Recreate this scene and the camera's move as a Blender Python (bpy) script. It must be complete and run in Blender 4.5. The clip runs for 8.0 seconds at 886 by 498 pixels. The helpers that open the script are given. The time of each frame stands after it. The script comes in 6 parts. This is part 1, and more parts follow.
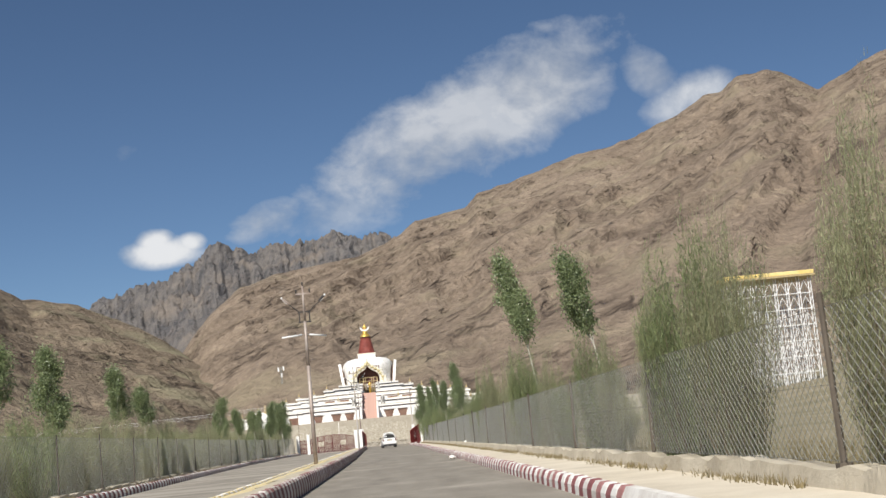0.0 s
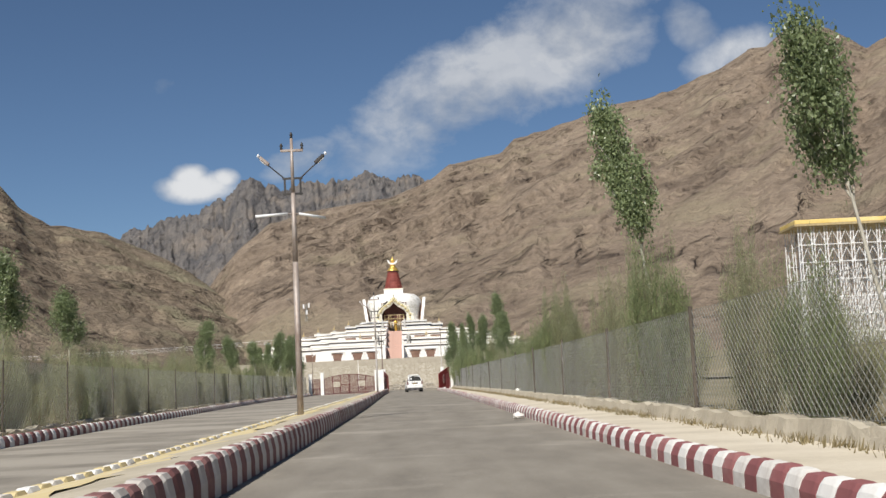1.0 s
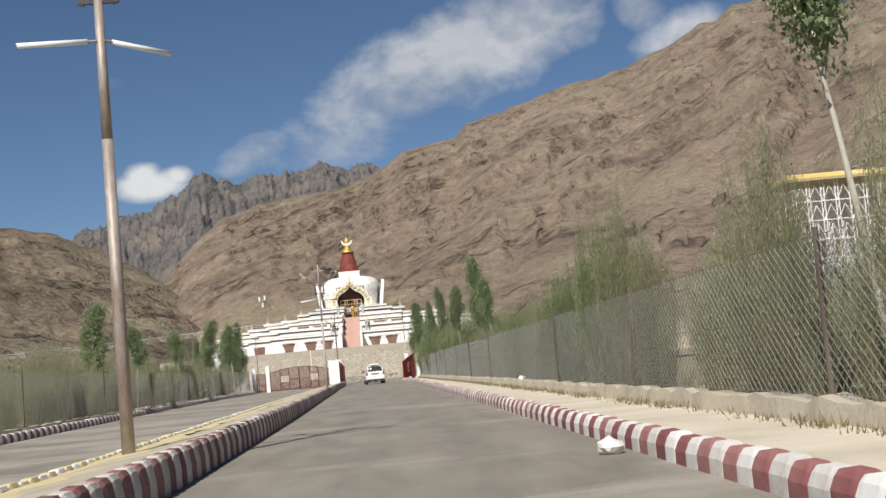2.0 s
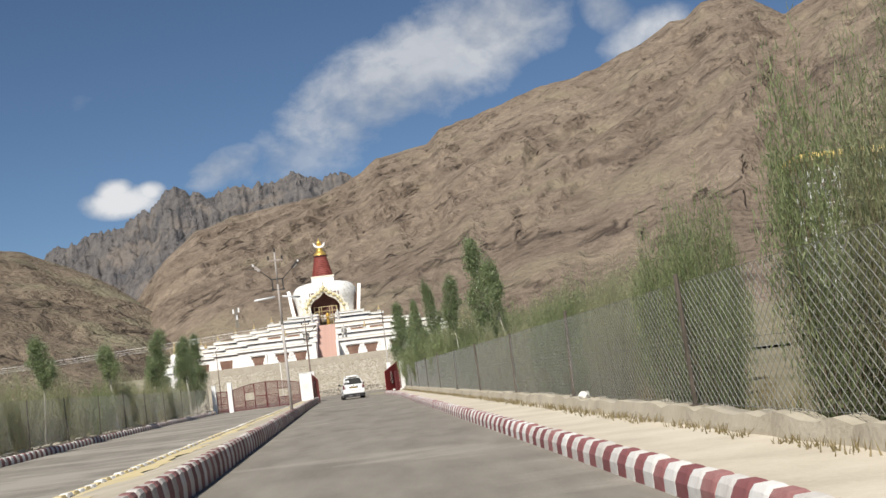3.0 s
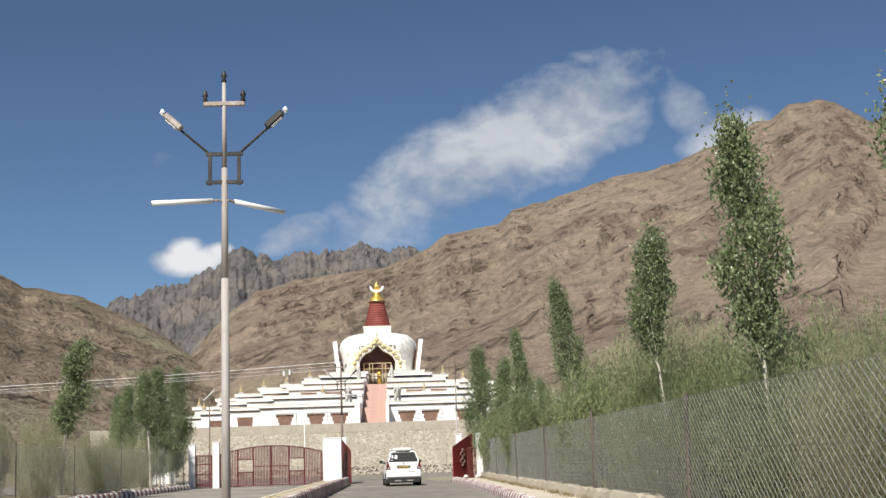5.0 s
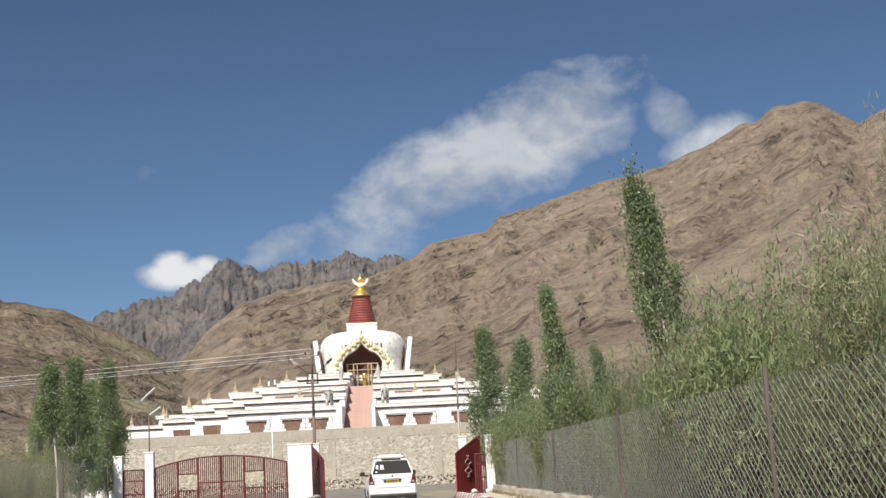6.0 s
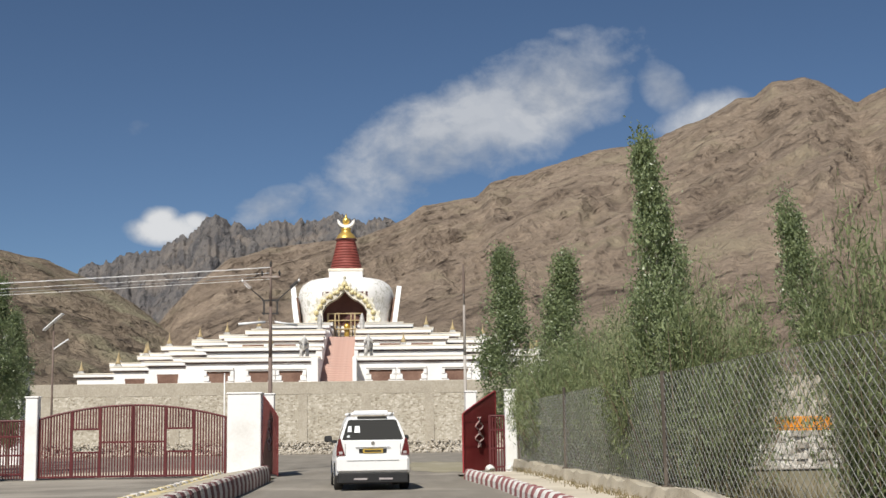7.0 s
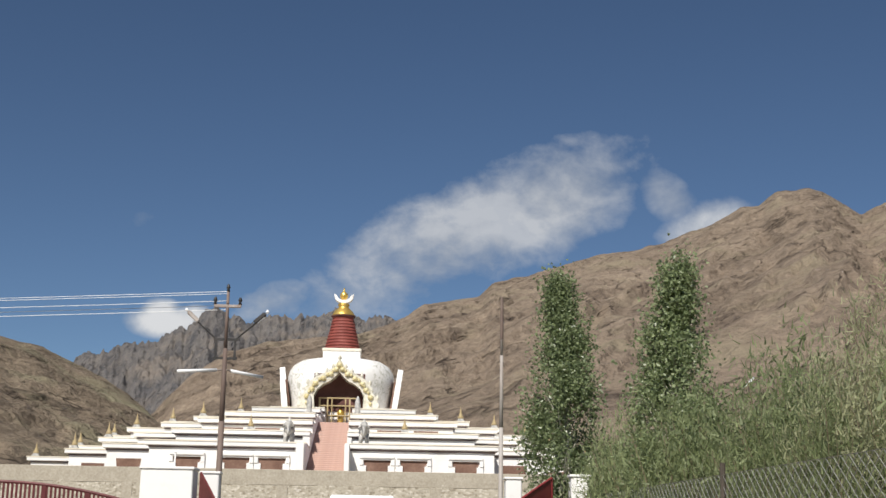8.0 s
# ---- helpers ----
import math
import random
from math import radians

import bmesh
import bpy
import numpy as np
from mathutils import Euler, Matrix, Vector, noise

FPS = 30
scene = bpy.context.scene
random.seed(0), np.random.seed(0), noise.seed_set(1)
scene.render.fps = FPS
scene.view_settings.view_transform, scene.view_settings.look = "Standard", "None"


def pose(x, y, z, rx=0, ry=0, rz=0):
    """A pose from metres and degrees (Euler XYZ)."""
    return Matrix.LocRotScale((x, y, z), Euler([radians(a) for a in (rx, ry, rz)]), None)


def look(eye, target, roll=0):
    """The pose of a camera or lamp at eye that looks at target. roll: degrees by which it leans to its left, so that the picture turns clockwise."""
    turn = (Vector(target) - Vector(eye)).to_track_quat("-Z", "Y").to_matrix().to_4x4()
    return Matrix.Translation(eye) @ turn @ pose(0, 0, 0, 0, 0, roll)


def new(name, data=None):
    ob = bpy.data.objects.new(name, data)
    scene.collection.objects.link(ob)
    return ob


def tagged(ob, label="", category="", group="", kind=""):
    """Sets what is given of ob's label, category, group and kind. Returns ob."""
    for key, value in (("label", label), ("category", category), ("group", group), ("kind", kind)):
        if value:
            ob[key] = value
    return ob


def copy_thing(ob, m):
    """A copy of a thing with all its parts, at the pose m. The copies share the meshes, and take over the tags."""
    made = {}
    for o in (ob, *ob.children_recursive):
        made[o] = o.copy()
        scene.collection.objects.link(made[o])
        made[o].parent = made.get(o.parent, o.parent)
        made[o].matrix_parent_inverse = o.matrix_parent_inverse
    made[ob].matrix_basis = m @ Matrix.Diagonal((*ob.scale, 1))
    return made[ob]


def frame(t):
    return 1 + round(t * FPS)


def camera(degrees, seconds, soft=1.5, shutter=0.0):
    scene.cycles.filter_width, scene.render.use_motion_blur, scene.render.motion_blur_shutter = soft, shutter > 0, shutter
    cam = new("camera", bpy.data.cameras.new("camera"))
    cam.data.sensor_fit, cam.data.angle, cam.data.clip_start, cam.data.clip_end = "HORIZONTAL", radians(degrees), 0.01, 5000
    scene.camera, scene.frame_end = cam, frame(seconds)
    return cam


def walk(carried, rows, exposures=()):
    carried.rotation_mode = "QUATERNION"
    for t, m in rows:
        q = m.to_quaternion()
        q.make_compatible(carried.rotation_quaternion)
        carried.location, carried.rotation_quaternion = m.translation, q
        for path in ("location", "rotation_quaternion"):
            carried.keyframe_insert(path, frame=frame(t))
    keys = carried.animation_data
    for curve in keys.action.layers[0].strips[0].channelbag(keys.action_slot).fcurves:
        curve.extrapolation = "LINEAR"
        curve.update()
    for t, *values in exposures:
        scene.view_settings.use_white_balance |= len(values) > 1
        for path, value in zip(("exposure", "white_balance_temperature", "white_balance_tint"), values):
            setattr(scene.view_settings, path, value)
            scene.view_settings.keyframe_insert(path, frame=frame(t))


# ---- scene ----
cam = camera(37.6, 8.0)
PATH = [
    (0, (0.019, -3.581, 1.222), (2.652, 45.862, 8.184), -5.37),
    (0.5, (-0.087, 8.837, 1.294), (2.111, 58.547, 6.201), -3.43),
    (1, (-0.084, 19.872, 1.169), (1.212, 69.604, 6.170), -2.65),
    (1.5, (-0.065, 31.229, 1.145), (1.703, 80.958, 6.033), -3.72),
    (1.7, (0.109, 34.979, 1.156), (2.290, 84.728, 5.662), -4.23),
    (2.8, (0.177, 55.795, 1.365), (4.259, 105.437, 5.720), -7.02),
    (3, (0.242, 58.245, 1.413), (4.090, 107.883, 6.019), -7.08),
    (3.5, (0.209, 67.641, 1.397), (-0.448, 117.050, 9.037), -9.21),
    (4, (0.185, 77.802, 1.425), (-2.989, 127.100, 9.146), -9.12),
    (4.5, (0.082, 88.153, 1.357), (0.125, 137.505, 9.383), -2.04),
    (4.7, (0.040, 92.243, 1.312), (1.488, 141.581, 9.293), -2.40),
    (5.8, (0.116, 112.658, 1.456), (1.637, 162.029, 9.216), -0.25),
    (6, (0.061, 115.675, 1.354), (2.195, 164.945, 9.600), -2.89),
    (6.5, (0.031, 124.352, 1.370), (2.647, 173.594, 9.638), 0.29),
    (7, (0.028, 133.053, 1.375), (2.537, 182.506, 8.311), -0.83),
    (7.5, (-0.063, 140.418, 1.452), (1.668, 189.879, 8.566), -0.02),
    (8, (-0.035, 148.031, 1.416), (2.396, 196.804, 12.153), 0.97),
]
# the clip's own camera settles its exposure on the way
EXPOSURES = [(0, 0.37), (0.5, 0.32), (1.7, 0.25), (2.8, 0.28), (3.4, 0.39), (4.2, 0.41), (6.4, 0.34), (6.9, 0.22), (7.5, 0.17), (8.0, 0.18)]
walk(cam, [(t, look(eye, target, roll)) for t, eye, target, roll in PATH], EXPOSURES)

# ---- world, sun, exposure ----
SUN_EL, SUN_AZ = 45.0, 201.0  # degrees; azimuth clockwise from +y


class Net:
    """Short hand for node trees."""

    def __init__(self, tree):
        self.tree = tree
        tree.nodes.clear()

    def node(self, kind):
        return self.tree.nodes.new(kind)

    def link(self, a, b):
        self.tree.links.new(a, b)

    def math(self, op, a, b=0.0, clamp=False):
        n = self.node("ShaderNodeMath")
        n.operation, n.use_clamp = op, clamp
        for i, v in enumerate((a, b)):
            if isinstance(v, (int, float)):
                n.inputs[i].default_value = v
            else:
                self.link(v, n.inputs[i])
        return n.outputs[0]

    def noise(self, vec, scale, detail=4.0, rough=0.55, distort=0.0):
        n = self.node("ShaderNodeTexNoise")
        n.inputs["Scale"].default_value = scale
        n.inputs["Detail"].default_value = detail
        n.inputs["Roughness"].default_value = rough
        n.inputs["Distortion"].default_value = distort
        if vec is not None:
            self.link(vec, n.inputs["Vector"])
        return n.outputs["Fac"]

    def ramp(self, fac, stops):
        n = self.node("ShaderNodeValToRGB")
        while len(n.color_ramp.elements) < len(stops):
            n.color_ramp.elements.new(0.5)
        for e, (p, c) in zip(n.color_ramp.elements, stops):
            e.position = p
            e.color = (*c, 1.0) if len(c) == 3 else c
        self.link(fac, n.inputs[0])
        return n.outputs[0]

    def mix(self, fac, a, b, blend="MIX"):
        n = self.node("ShaderNodeMix")
        n.data_type, n.blend_type = "RGBA", blend
        for sock, v in ((n.inputs[0], fac), (n.inputs[6], a), (n.inputs[7], b)):
            if isinstance(v, (int, float)):
                sock.default_value = v
            elif isinstance(v, tuple):
                sock.default_value = (*v, 1.0)
            else:
                self.link(v, sock)
        return n.outputs[2]


def make_world():
    world = bpy.data.worlds.new("sky")
    scene.world = world
    world.use_nodes = True
    g = Net(world.node_tree)
    sky = g.node("ShaderNodeTexSky")
    sky.sky_type, sky.sun_disc = "NISHITA", False
    sky.sun_elevation, sky.sun_rotation = radians(SUN_EL), radians(SUN_AZ)
    sky.altitude, sky.air_density, sky.dust_density, sky.ozone_density = 3000.0, 1.0, 0.3, 2.6
    co = g.node("ShaderNodeTexCoord").outputs["Generated"]
    sep = g.node("ShaderNodeSeparateXYZ")
    g.link(co, sep.inputs[0])
    y = g.math("MAXIMUM", sep.outputs[1], 0.02)
    u, v = g.math("DIVIDE", sep.outputs[0], y), g.math("DIVIDE", sep.outputs[2], y)
    flat = g.node("ShaderNodeCombineXYZ")
    g.link(u, flat.inputs[0])
    g.link(v, flat.inputs[1])
    # wind-drawn cloud texture: stretched along the drift of the big cloud
    turn = g.node("ShaderNodeMapping")
    turn.inputs["Rotation"].default_value = (0, 0, radians(-24))
    turn.inputs["Scale"].default_value = (0.62, 1.0, 1.0)
    g.link(flat.outputs[0], turn.inputs[0])
    coarse = g.noise(turn.outputs[0], 22.0, 6.0, 0.54, 0.25)
    fine = g.noise(flat.outputs[0], 60.0, 6.0, 0.62, 0.2)
    # centre u, v, half length, half width, lean in degrees, weight, raggedness
    clouds = [
        (0.080, 0.238, 0.150, 0.047, 24.0, 0.82, 0.85),
        (0.140, 0.263, 0.074, 0.047, 27.0, 0.90, 0.65),
        (0.052, 0.224, 0.082, 0.042, 30.0, 0.86, 0.8),
        (0.262, 0.246, 0.046, 0.022, 22.0, 1.1, 0.5),
        (0.232, 0.266, 0.032, 0.020, -45.0, 0.62, 0.6),
        (-0.163, 0.157, 0.036, 0.014, 0.0, 1.3, 0.5),
        (-0.168, 0.166, 0.018, 0.011, 0.0, 1.3, 0.5),
        (-0.140, 0.163, 0.013, 0.009, 0.0, 1.2, 0.5),
        (-0.080, 0.175, 0.036, 0.016, 12.0, 0.6, 1.0),
        (-0.020, 0.180, 0.060, 0.018, 14.0, 0.45, 1.1),
        (-0.188, 0.236, 0.016, 0.009, 25.0, 0.25, 1.2),
        (-0.415, 0.212, 0.040, 0.013, -10.0, 0.8, 0.8),
    ]
    total = white = None
    for cu, cv, a, b, lean, weight, rag in clouds:
        c, s = math.cos(radians(lean)), math.sin(radians(lean))
        du, dv = g.math("SUBTRACT", u, cu), g.math("SUBTRACT", v, cv)
        p = g.math("ADD", g.math("MULTIPLY", du, c / a), g.math("MULTIPLY", dv, s / a))
        q = g.math("ADD", g.math("MULTIPLY", du, -s / b), g.math("MULTIPLY", dv, c / b))
        far = g.math("ADD", g.math("MULTIPLY", p, p), g.math("MULTIPLY", q, q))
        body = g.math("SUBTRACT", 1.0, far)
        body = g.math("MAXIMUM", body, -4.0)
        near = g.math("SUBTRACT", 1.75, far, clamp=True)
        rough = g.math("ADD", g.math("MULTIPLY", g.math("SUBTRACT", coarse, 0.5), 3.2 * rag), g.math("MULTIPLY", g.math("SUBTRACT", fine, 0.5), 1.2 * rag))
        dens = g.math("MULTIPLY", g.math("ADD", body, g.math("MULTIPLY", rough, near)), 0.95, clamp=True)
        dens = g.math("MULTIPLY", dens, weight)
        total = dens if total is None else g.math("MAXIMUM", total, dens)
        if weight >= 1.0:
            white = dens if white is None else g.math("MAXIMUM", white, dens)
    ahead = g.math("GREATER_THAN", sep.outputs[1], 0.3)
    total = g.math("MULTIPLY", total, ahead)
    cloud = g.ramp(coarse, [(0.32, (5.2, 5.8, 6.8)), (0.62, (9.2, 9.5, 10.0))])
    clear = g.mix(1.0, sky.outputs[0], (0.95, 1.02, 1.06), "MULTIPLY")
    cloud = g.mix(g.math("MULTIPLY", white, 0.85, clamp=True), cloud, (11.5, 11.7, 12.0))
    col = g.mix(total, clear, cloud)
    back = g.node("ShaderNodeBackground")
    back.inputs[1].default_value = 0.053
    g.link(col, back.inputs[0])
    out = g.node("ShaderNodeOutputWorld")
    g.link(back.outputs[0], out.inputs[0])


make_world()
sun_data = bpy.data.lights.new("sun", "SUN")
sun_data.energy, sun_data.angle, sun_data.color = 4.75, radians(0.53), (1.0, 0.955, 0.88)
sun = new("sun", sun_data)
a, e = radians(SUN_AZ), radians(SUN_EL)
toward = Vector((math.sin(a) * math.cos(e), math.cos(a) * math.cos(e), math.sin(e)))
sun.matrix_world = look(toward * 60, (0, 0, 0))


# ---- materials ----
def material(name, stops, scale=1.0, rough=0.8, bump=0.2, metallic=0.0, fine=12.0, stain=0.25, vary=0.0, dist=0.05, stretch=(1, 1, 1), specular=0.35):
    """Two scales of colour variation, stains, grain and fine relief. stops: colours from dark to light."""
    m = bpy.data.materials.new(name)
    m.use_nodes = True
    g = Net(m.node_tree)
    co = g.node("ShaderNodeTexCoord").outputs["Object"]
    mp = g.node("ShaderNodeMapping")
    mp.inputs["Scale"].default_value = stretch
    g.link(co, mp.inputs[0])
    vec = mp.outputs[0]
    big = g.noise(vec, scale, 5.0, 0.6)
    small = g.noise(vec, scale * fine, 5.0, 0.65)
    fac = g.math("ADD", g.math("MULTIPLY", big, 1.0 - stain), g.math("MULTIPLY", small, stain))
    if vary:
        info = g.node("ShaderNodeObjectInfo").outputs["Random"]
        fac = g.math("ADD", fac, g.math("MULTIPLY", g.math("SUBTRACT", info, 0.5), vary))
    n = len(stops)
    col = g.ramp(fac, [(0.3 + 0.4 * i / max(1, n - 1), c) for i, c in enumerate(stops)])
    sh = g.node("ShaderNodeBsdfPrincipled")
    g.link(col, sh.inputs["Base Color"])
    rv = g.math("ADD", g.math("MULTIPLY", small, 0.2), rough - 0.1, clamp=True)
    g.link(rv, sh.inputs["Roughness"])
    sh.inputs["Metallic"].default_value = metallic
    sh.inputs["Specular IOR Level"].default_value = specular
    if bump:
        b = g.node("ShaderNodeBump")
        b.inputs["Strength"].default_value = bump
        b.inputs["Distance"].default_value = dist
        g.link(small, b.inputs["Height"])
        g.link(b.outputs[0], sh.inputs["Normal"])
    out = g.node("ShaderNodeOutputMaterial")
    g.link(sh.outputs[0], out.inputs[0])
    return m


def rock_material(name, stops, strata, patch=None, scale=0.012, bump=1.0, dist=5.0, cliff=0.62, streak=0.75, cleft_shade=0.75, lines=0.7):
    """Bare slope: broad patches, tilted strata, scree and fine relief. strata: lean of the beds (x, y, z weights)."""
    m = bpy.data.materials.new(name)
    m.use_nodes = True
    g = Net(m.node_tree)
    co = g.node("ShaderNodeTexCoord").outputs["Object"]
    # gentle slopes: relief drawn out up the slope
    up = g.node("ShaderNodeMapping")
    up.inputs["Scale"].default_value = (1.0, 0.36, 1.0)
    g.link(co, up.inputs[0])
    slope = up.outputs[0]
    big = g.noise(co, scale * 0.35, 6.0, 0.6, 0.4)
    mid = g.noise(slope, scale * 3.0, 6.0, 0.65)
    tiny = g.noise(slope, scale * 14.0, 5.0, 0.7)
    spin = g.node("ShaderNodeMapping")
    spin.inputs["Rotation"].default_value = strata
    g.link(co, spin.inputs[0])
    beds = g.node("ShaderNodeMapping")
    beds.inputs["Scale"].default_value = (0.25, 0.10, 1.0)
    g.link(spin.outputs[0], beds.inputs[0])
    bed = g.noise(beds.outputs[0], scale * 2.6, 6.0, 0.62, 0.1)
    # outcrops: blocks drawn out along the beds, with clefts between them
    warp = g.node("ShaderNodeTexNoise")
    warp.inputs["Scale"].default_value = scale * 3.0
    warp.inputs["Detail"].default_value = 4.0
    g.link(slope, warp.inputs["Vector"])
    push = g.node("ShaderNodeVectorMath")
    push.operation = "MULTIPLY_ADD"
    push.inputs[1].default_value = (5.0, 5.0, 5.0)
    g.link(warp.outputs["Color"], push.inputs[0])
    g.link(spin.outputs[0], push.inputs[2])
    long = g.node("ShaderNodeMapping")
    long.inputs["Scale"].default_value = (0.48, 0.16, 1.0)
    g.link(push.outputs[0], long.inputs[0])
    thin = g.noise(long.outputs[0], scale * 8.0, 6.0, 0.75)
    blocks = []
    for size in (5.0, 13.0):
        vo = g.node("ShaderNodeTexVoronoi")
        vo.inputs["Scale"].default_value = scale * size
        g.link(long.outputs[0], vo.inputs["Vector"])
        blocks.append(vo.outputs["Distance"])
    block = g.math("ADD", g.math("MULTIPLY", blocks[0], 0.6), g.math("MULTIPLY", blocks[1], 0.4))
    bare = g.math("MULTIPLY", g.math("SUBTRACT", g.noise(co, scale * 0.9, 5.0, 0.6), 0.42), 6.0, clamp=True)
    fac = g.math("ADD", g.math("MULTIPLY", big, 0.18), g.math("MULTIPLY", mid, 0.12))
    fac = g.math("ADD", fac, g.math("MULTIPLY", bed, 0.18))
    lump = g.noise(co, scale * 9.0, 5.0, 0.62, 0.3)
    fac = g.math("ADD", fac, g.math("ADD", g.math("MULTIPLY", tiny, 0.28), g.math("MULTIPLY", thin, 0.12)))
    fac = g.math("ADD", fac, g.math("MULTIPLY", lump, 0.12))
    n = len(stops)
    col = g.ramp(fac, [(0.40 + 0.20 * i / (n - 1), c) for i, c in enumerate(stops)])
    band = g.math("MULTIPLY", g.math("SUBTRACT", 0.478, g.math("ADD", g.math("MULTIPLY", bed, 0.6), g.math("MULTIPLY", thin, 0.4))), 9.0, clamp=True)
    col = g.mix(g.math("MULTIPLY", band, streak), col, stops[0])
    # clefts between blocks darkened in the colour, standing in for their shade
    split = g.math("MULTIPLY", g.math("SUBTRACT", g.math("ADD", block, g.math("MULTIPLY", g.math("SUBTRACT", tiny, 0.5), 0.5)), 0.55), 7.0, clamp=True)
    col = g.mix(g.math("MULTIPLY", g.math("MULTIPLY", split, bare), cleft_shade), col, stops[0])
    # ledges' shade painted as thin dark lines along the beds, broken up; scattered scrub
    line = g.node("ShaderNodeMapping")
    line.inputs["Scale"].default_value = (0.22, 0.10, 1.0)
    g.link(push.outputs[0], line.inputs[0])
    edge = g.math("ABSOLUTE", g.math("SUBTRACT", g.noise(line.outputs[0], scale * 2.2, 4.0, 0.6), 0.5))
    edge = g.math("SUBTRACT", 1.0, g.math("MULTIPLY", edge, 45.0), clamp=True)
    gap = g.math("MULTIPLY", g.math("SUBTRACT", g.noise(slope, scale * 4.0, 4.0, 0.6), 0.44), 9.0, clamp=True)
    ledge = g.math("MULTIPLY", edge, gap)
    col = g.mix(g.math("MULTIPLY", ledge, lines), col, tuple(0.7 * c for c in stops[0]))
    tuft = g.math("MULTIPLY", g.math("SUBTRACT", g.noise(co, scale * 26.0, 3.0, 0.65), 0.56), 9.0, clamp=True)
    col = g.mix(g.math("MULTIPLY", tuft, 0.45), col, stops[0])
    if patch:
        where = g.math("MULTIPLY", g.math("SUBTRACT", g.noise(co, scale * 0.7, 5.0, 0.6), 0.52), 7.0, clamp=True)
        col = g.mix(g.math("MULTIPLY", where, 0.6), col, patch)
    # steep faces mixed darker by their normal: shading by slope, in the colour
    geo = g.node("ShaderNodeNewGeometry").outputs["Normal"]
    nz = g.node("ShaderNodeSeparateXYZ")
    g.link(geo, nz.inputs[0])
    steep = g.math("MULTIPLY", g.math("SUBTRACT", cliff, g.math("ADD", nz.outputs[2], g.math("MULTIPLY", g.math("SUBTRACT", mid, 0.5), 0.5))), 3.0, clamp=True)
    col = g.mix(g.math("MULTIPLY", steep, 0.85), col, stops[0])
    sh = g.node("ShaderNodeBsdfPrincipled")
    g.link(col, sh.inputs["Base Color"])
    sh.inputs["Roughness"].default_value = 0.95
    sh.inputs["Specular IOR Level"].default_value = 0.1
    relief = g.math("ADD", g.math("MULTIPLY", bed, 0.7), g.math("ADD", g.math("MULTIPLY", mid, 0.5), g.math("ADD", g.math("MULTIPLY", tiny, 0.75), g.math("MULTIPLY", thin, 0.22))))
    relief = g.math("SUBTRACT", relief, g.math("MULTIPLY", g.math("MULTIPLY", block, 1.1), g.math("ADD", 0.3, g.math("MULTIPLY", bare, 0.7))))
    relief = g.math("ADD", relief, g.math("MULTIPLY", lump, 1.15))
    relief = g.math("SUBTRACT", relief, g.math("MULTIPLY", ledge, 0.5))
    b = g.node("ShaderNodeBump")
    b.inputs["Strength"].default_value = bump
    b.inputs["Distance"].default_value = dist
    g.link(relief, b.inputs["Height"])
    g.link(b.outputs[0], sh.inputs["Normal"])
    out = g.node("ShaderNodeOutputMaterial")
    g.link(sh.outputs[0], out.inputs[0])
    return m


def leaf_material(name, dark, light, gloss=0.45):
    m = bpy.data.materials.new(name)
    m.use_nodes = True
    g = Net(m.node_tree)
    isl = g.node("ShaderNodeNewGeometry").outputs["Random Per Island"]
    info = g.node("ShaderNodeObjectInfo").outputs["Random"]
    fac = g.math("ADD", g.math("MULTIPLY", isl, 0.75), g.math("MULTIPLY", info, 0.25))
    col = g.ramp(fac, [(0.05, dark), (0.95, light)])
    sh = g.node("ShaderNodeBsdfPrincipled")
    g.link(col, sh.inputs["Base Color"])
    sh.inputs["Roughness"].default_value = gloss
    tr = g.node("ShaderNodeBsdfTranslucent")
    g.link(g.mix(0.5, col, tuple(min(1.0, c * 1.6) for c in light)), tr.inputs[0])
    mx = g.node("ShaderNodeMixShader")
    mx.inputs[0].default_value = 0.4
    g.link(sh.outputs[0], mx.inputs[1])
    g.link(tr.outputs[0], mx.inputs[2])
    out = g.node("ShaderNodeOutputMaterial")
    g.link(mx.outputs[0], out.inputs[0])
    return m


def glass_material(name, tint=(0.045, 0.044, 0.040)):
    m = bpy.data.materials.new(name)
    m.use_nodes = True
    sh = m.node_tree.nodes["Principled BSDF"]
    sh.inputs["Base Color"].default_value = (*tint, 1)
    sh.inputs["Roughness"].default_value = 0.06
    sh.inputs["Specular IOR Level"].default_value = 0.4
    return m


M = {}
M["rock_brown"] = rock_material("rock_brown", [(0.090, 0.068, 0.054), (0.213, 0.166, 0.125), (0.278, 0.218, 0.164), (0.365, 0.295, 0.220)], (0.0, radians(33), 0.0), (0.300, 0.255, 0.175), dist=5.0, cliff=0.30, streak=0.25, cleft_shade=0.45, lines=0.8)
M["rock_olive"] = rock_material("rock_olive", [(0.078, 0.060, 0.046), (0.207, 0.163, 0.119), (0.268, 0.213, 0.154), (0.345, 0.278, 0.205)], (0.0, radians(-16), 0.0), (0.255, 0.245, 0.155), 0.018, dist=4.0, cliff=0.48, streak=0.4, cleft_shade=0.5, lines=0.85)
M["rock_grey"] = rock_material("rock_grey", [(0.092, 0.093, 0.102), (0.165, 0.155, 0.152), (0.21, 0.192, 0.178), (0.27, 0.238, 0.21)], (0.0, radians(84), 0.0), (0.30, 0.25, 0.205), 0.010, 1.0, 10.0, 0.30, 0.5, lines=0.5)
M["soil"] = material("soil", [(0.20, 0.16, 0.11), (0.28, 0.23, 0.165), (0.36, 0.30, 0.225)], 0.15, 0.95, 0.5, fine=20, dist=0.1)
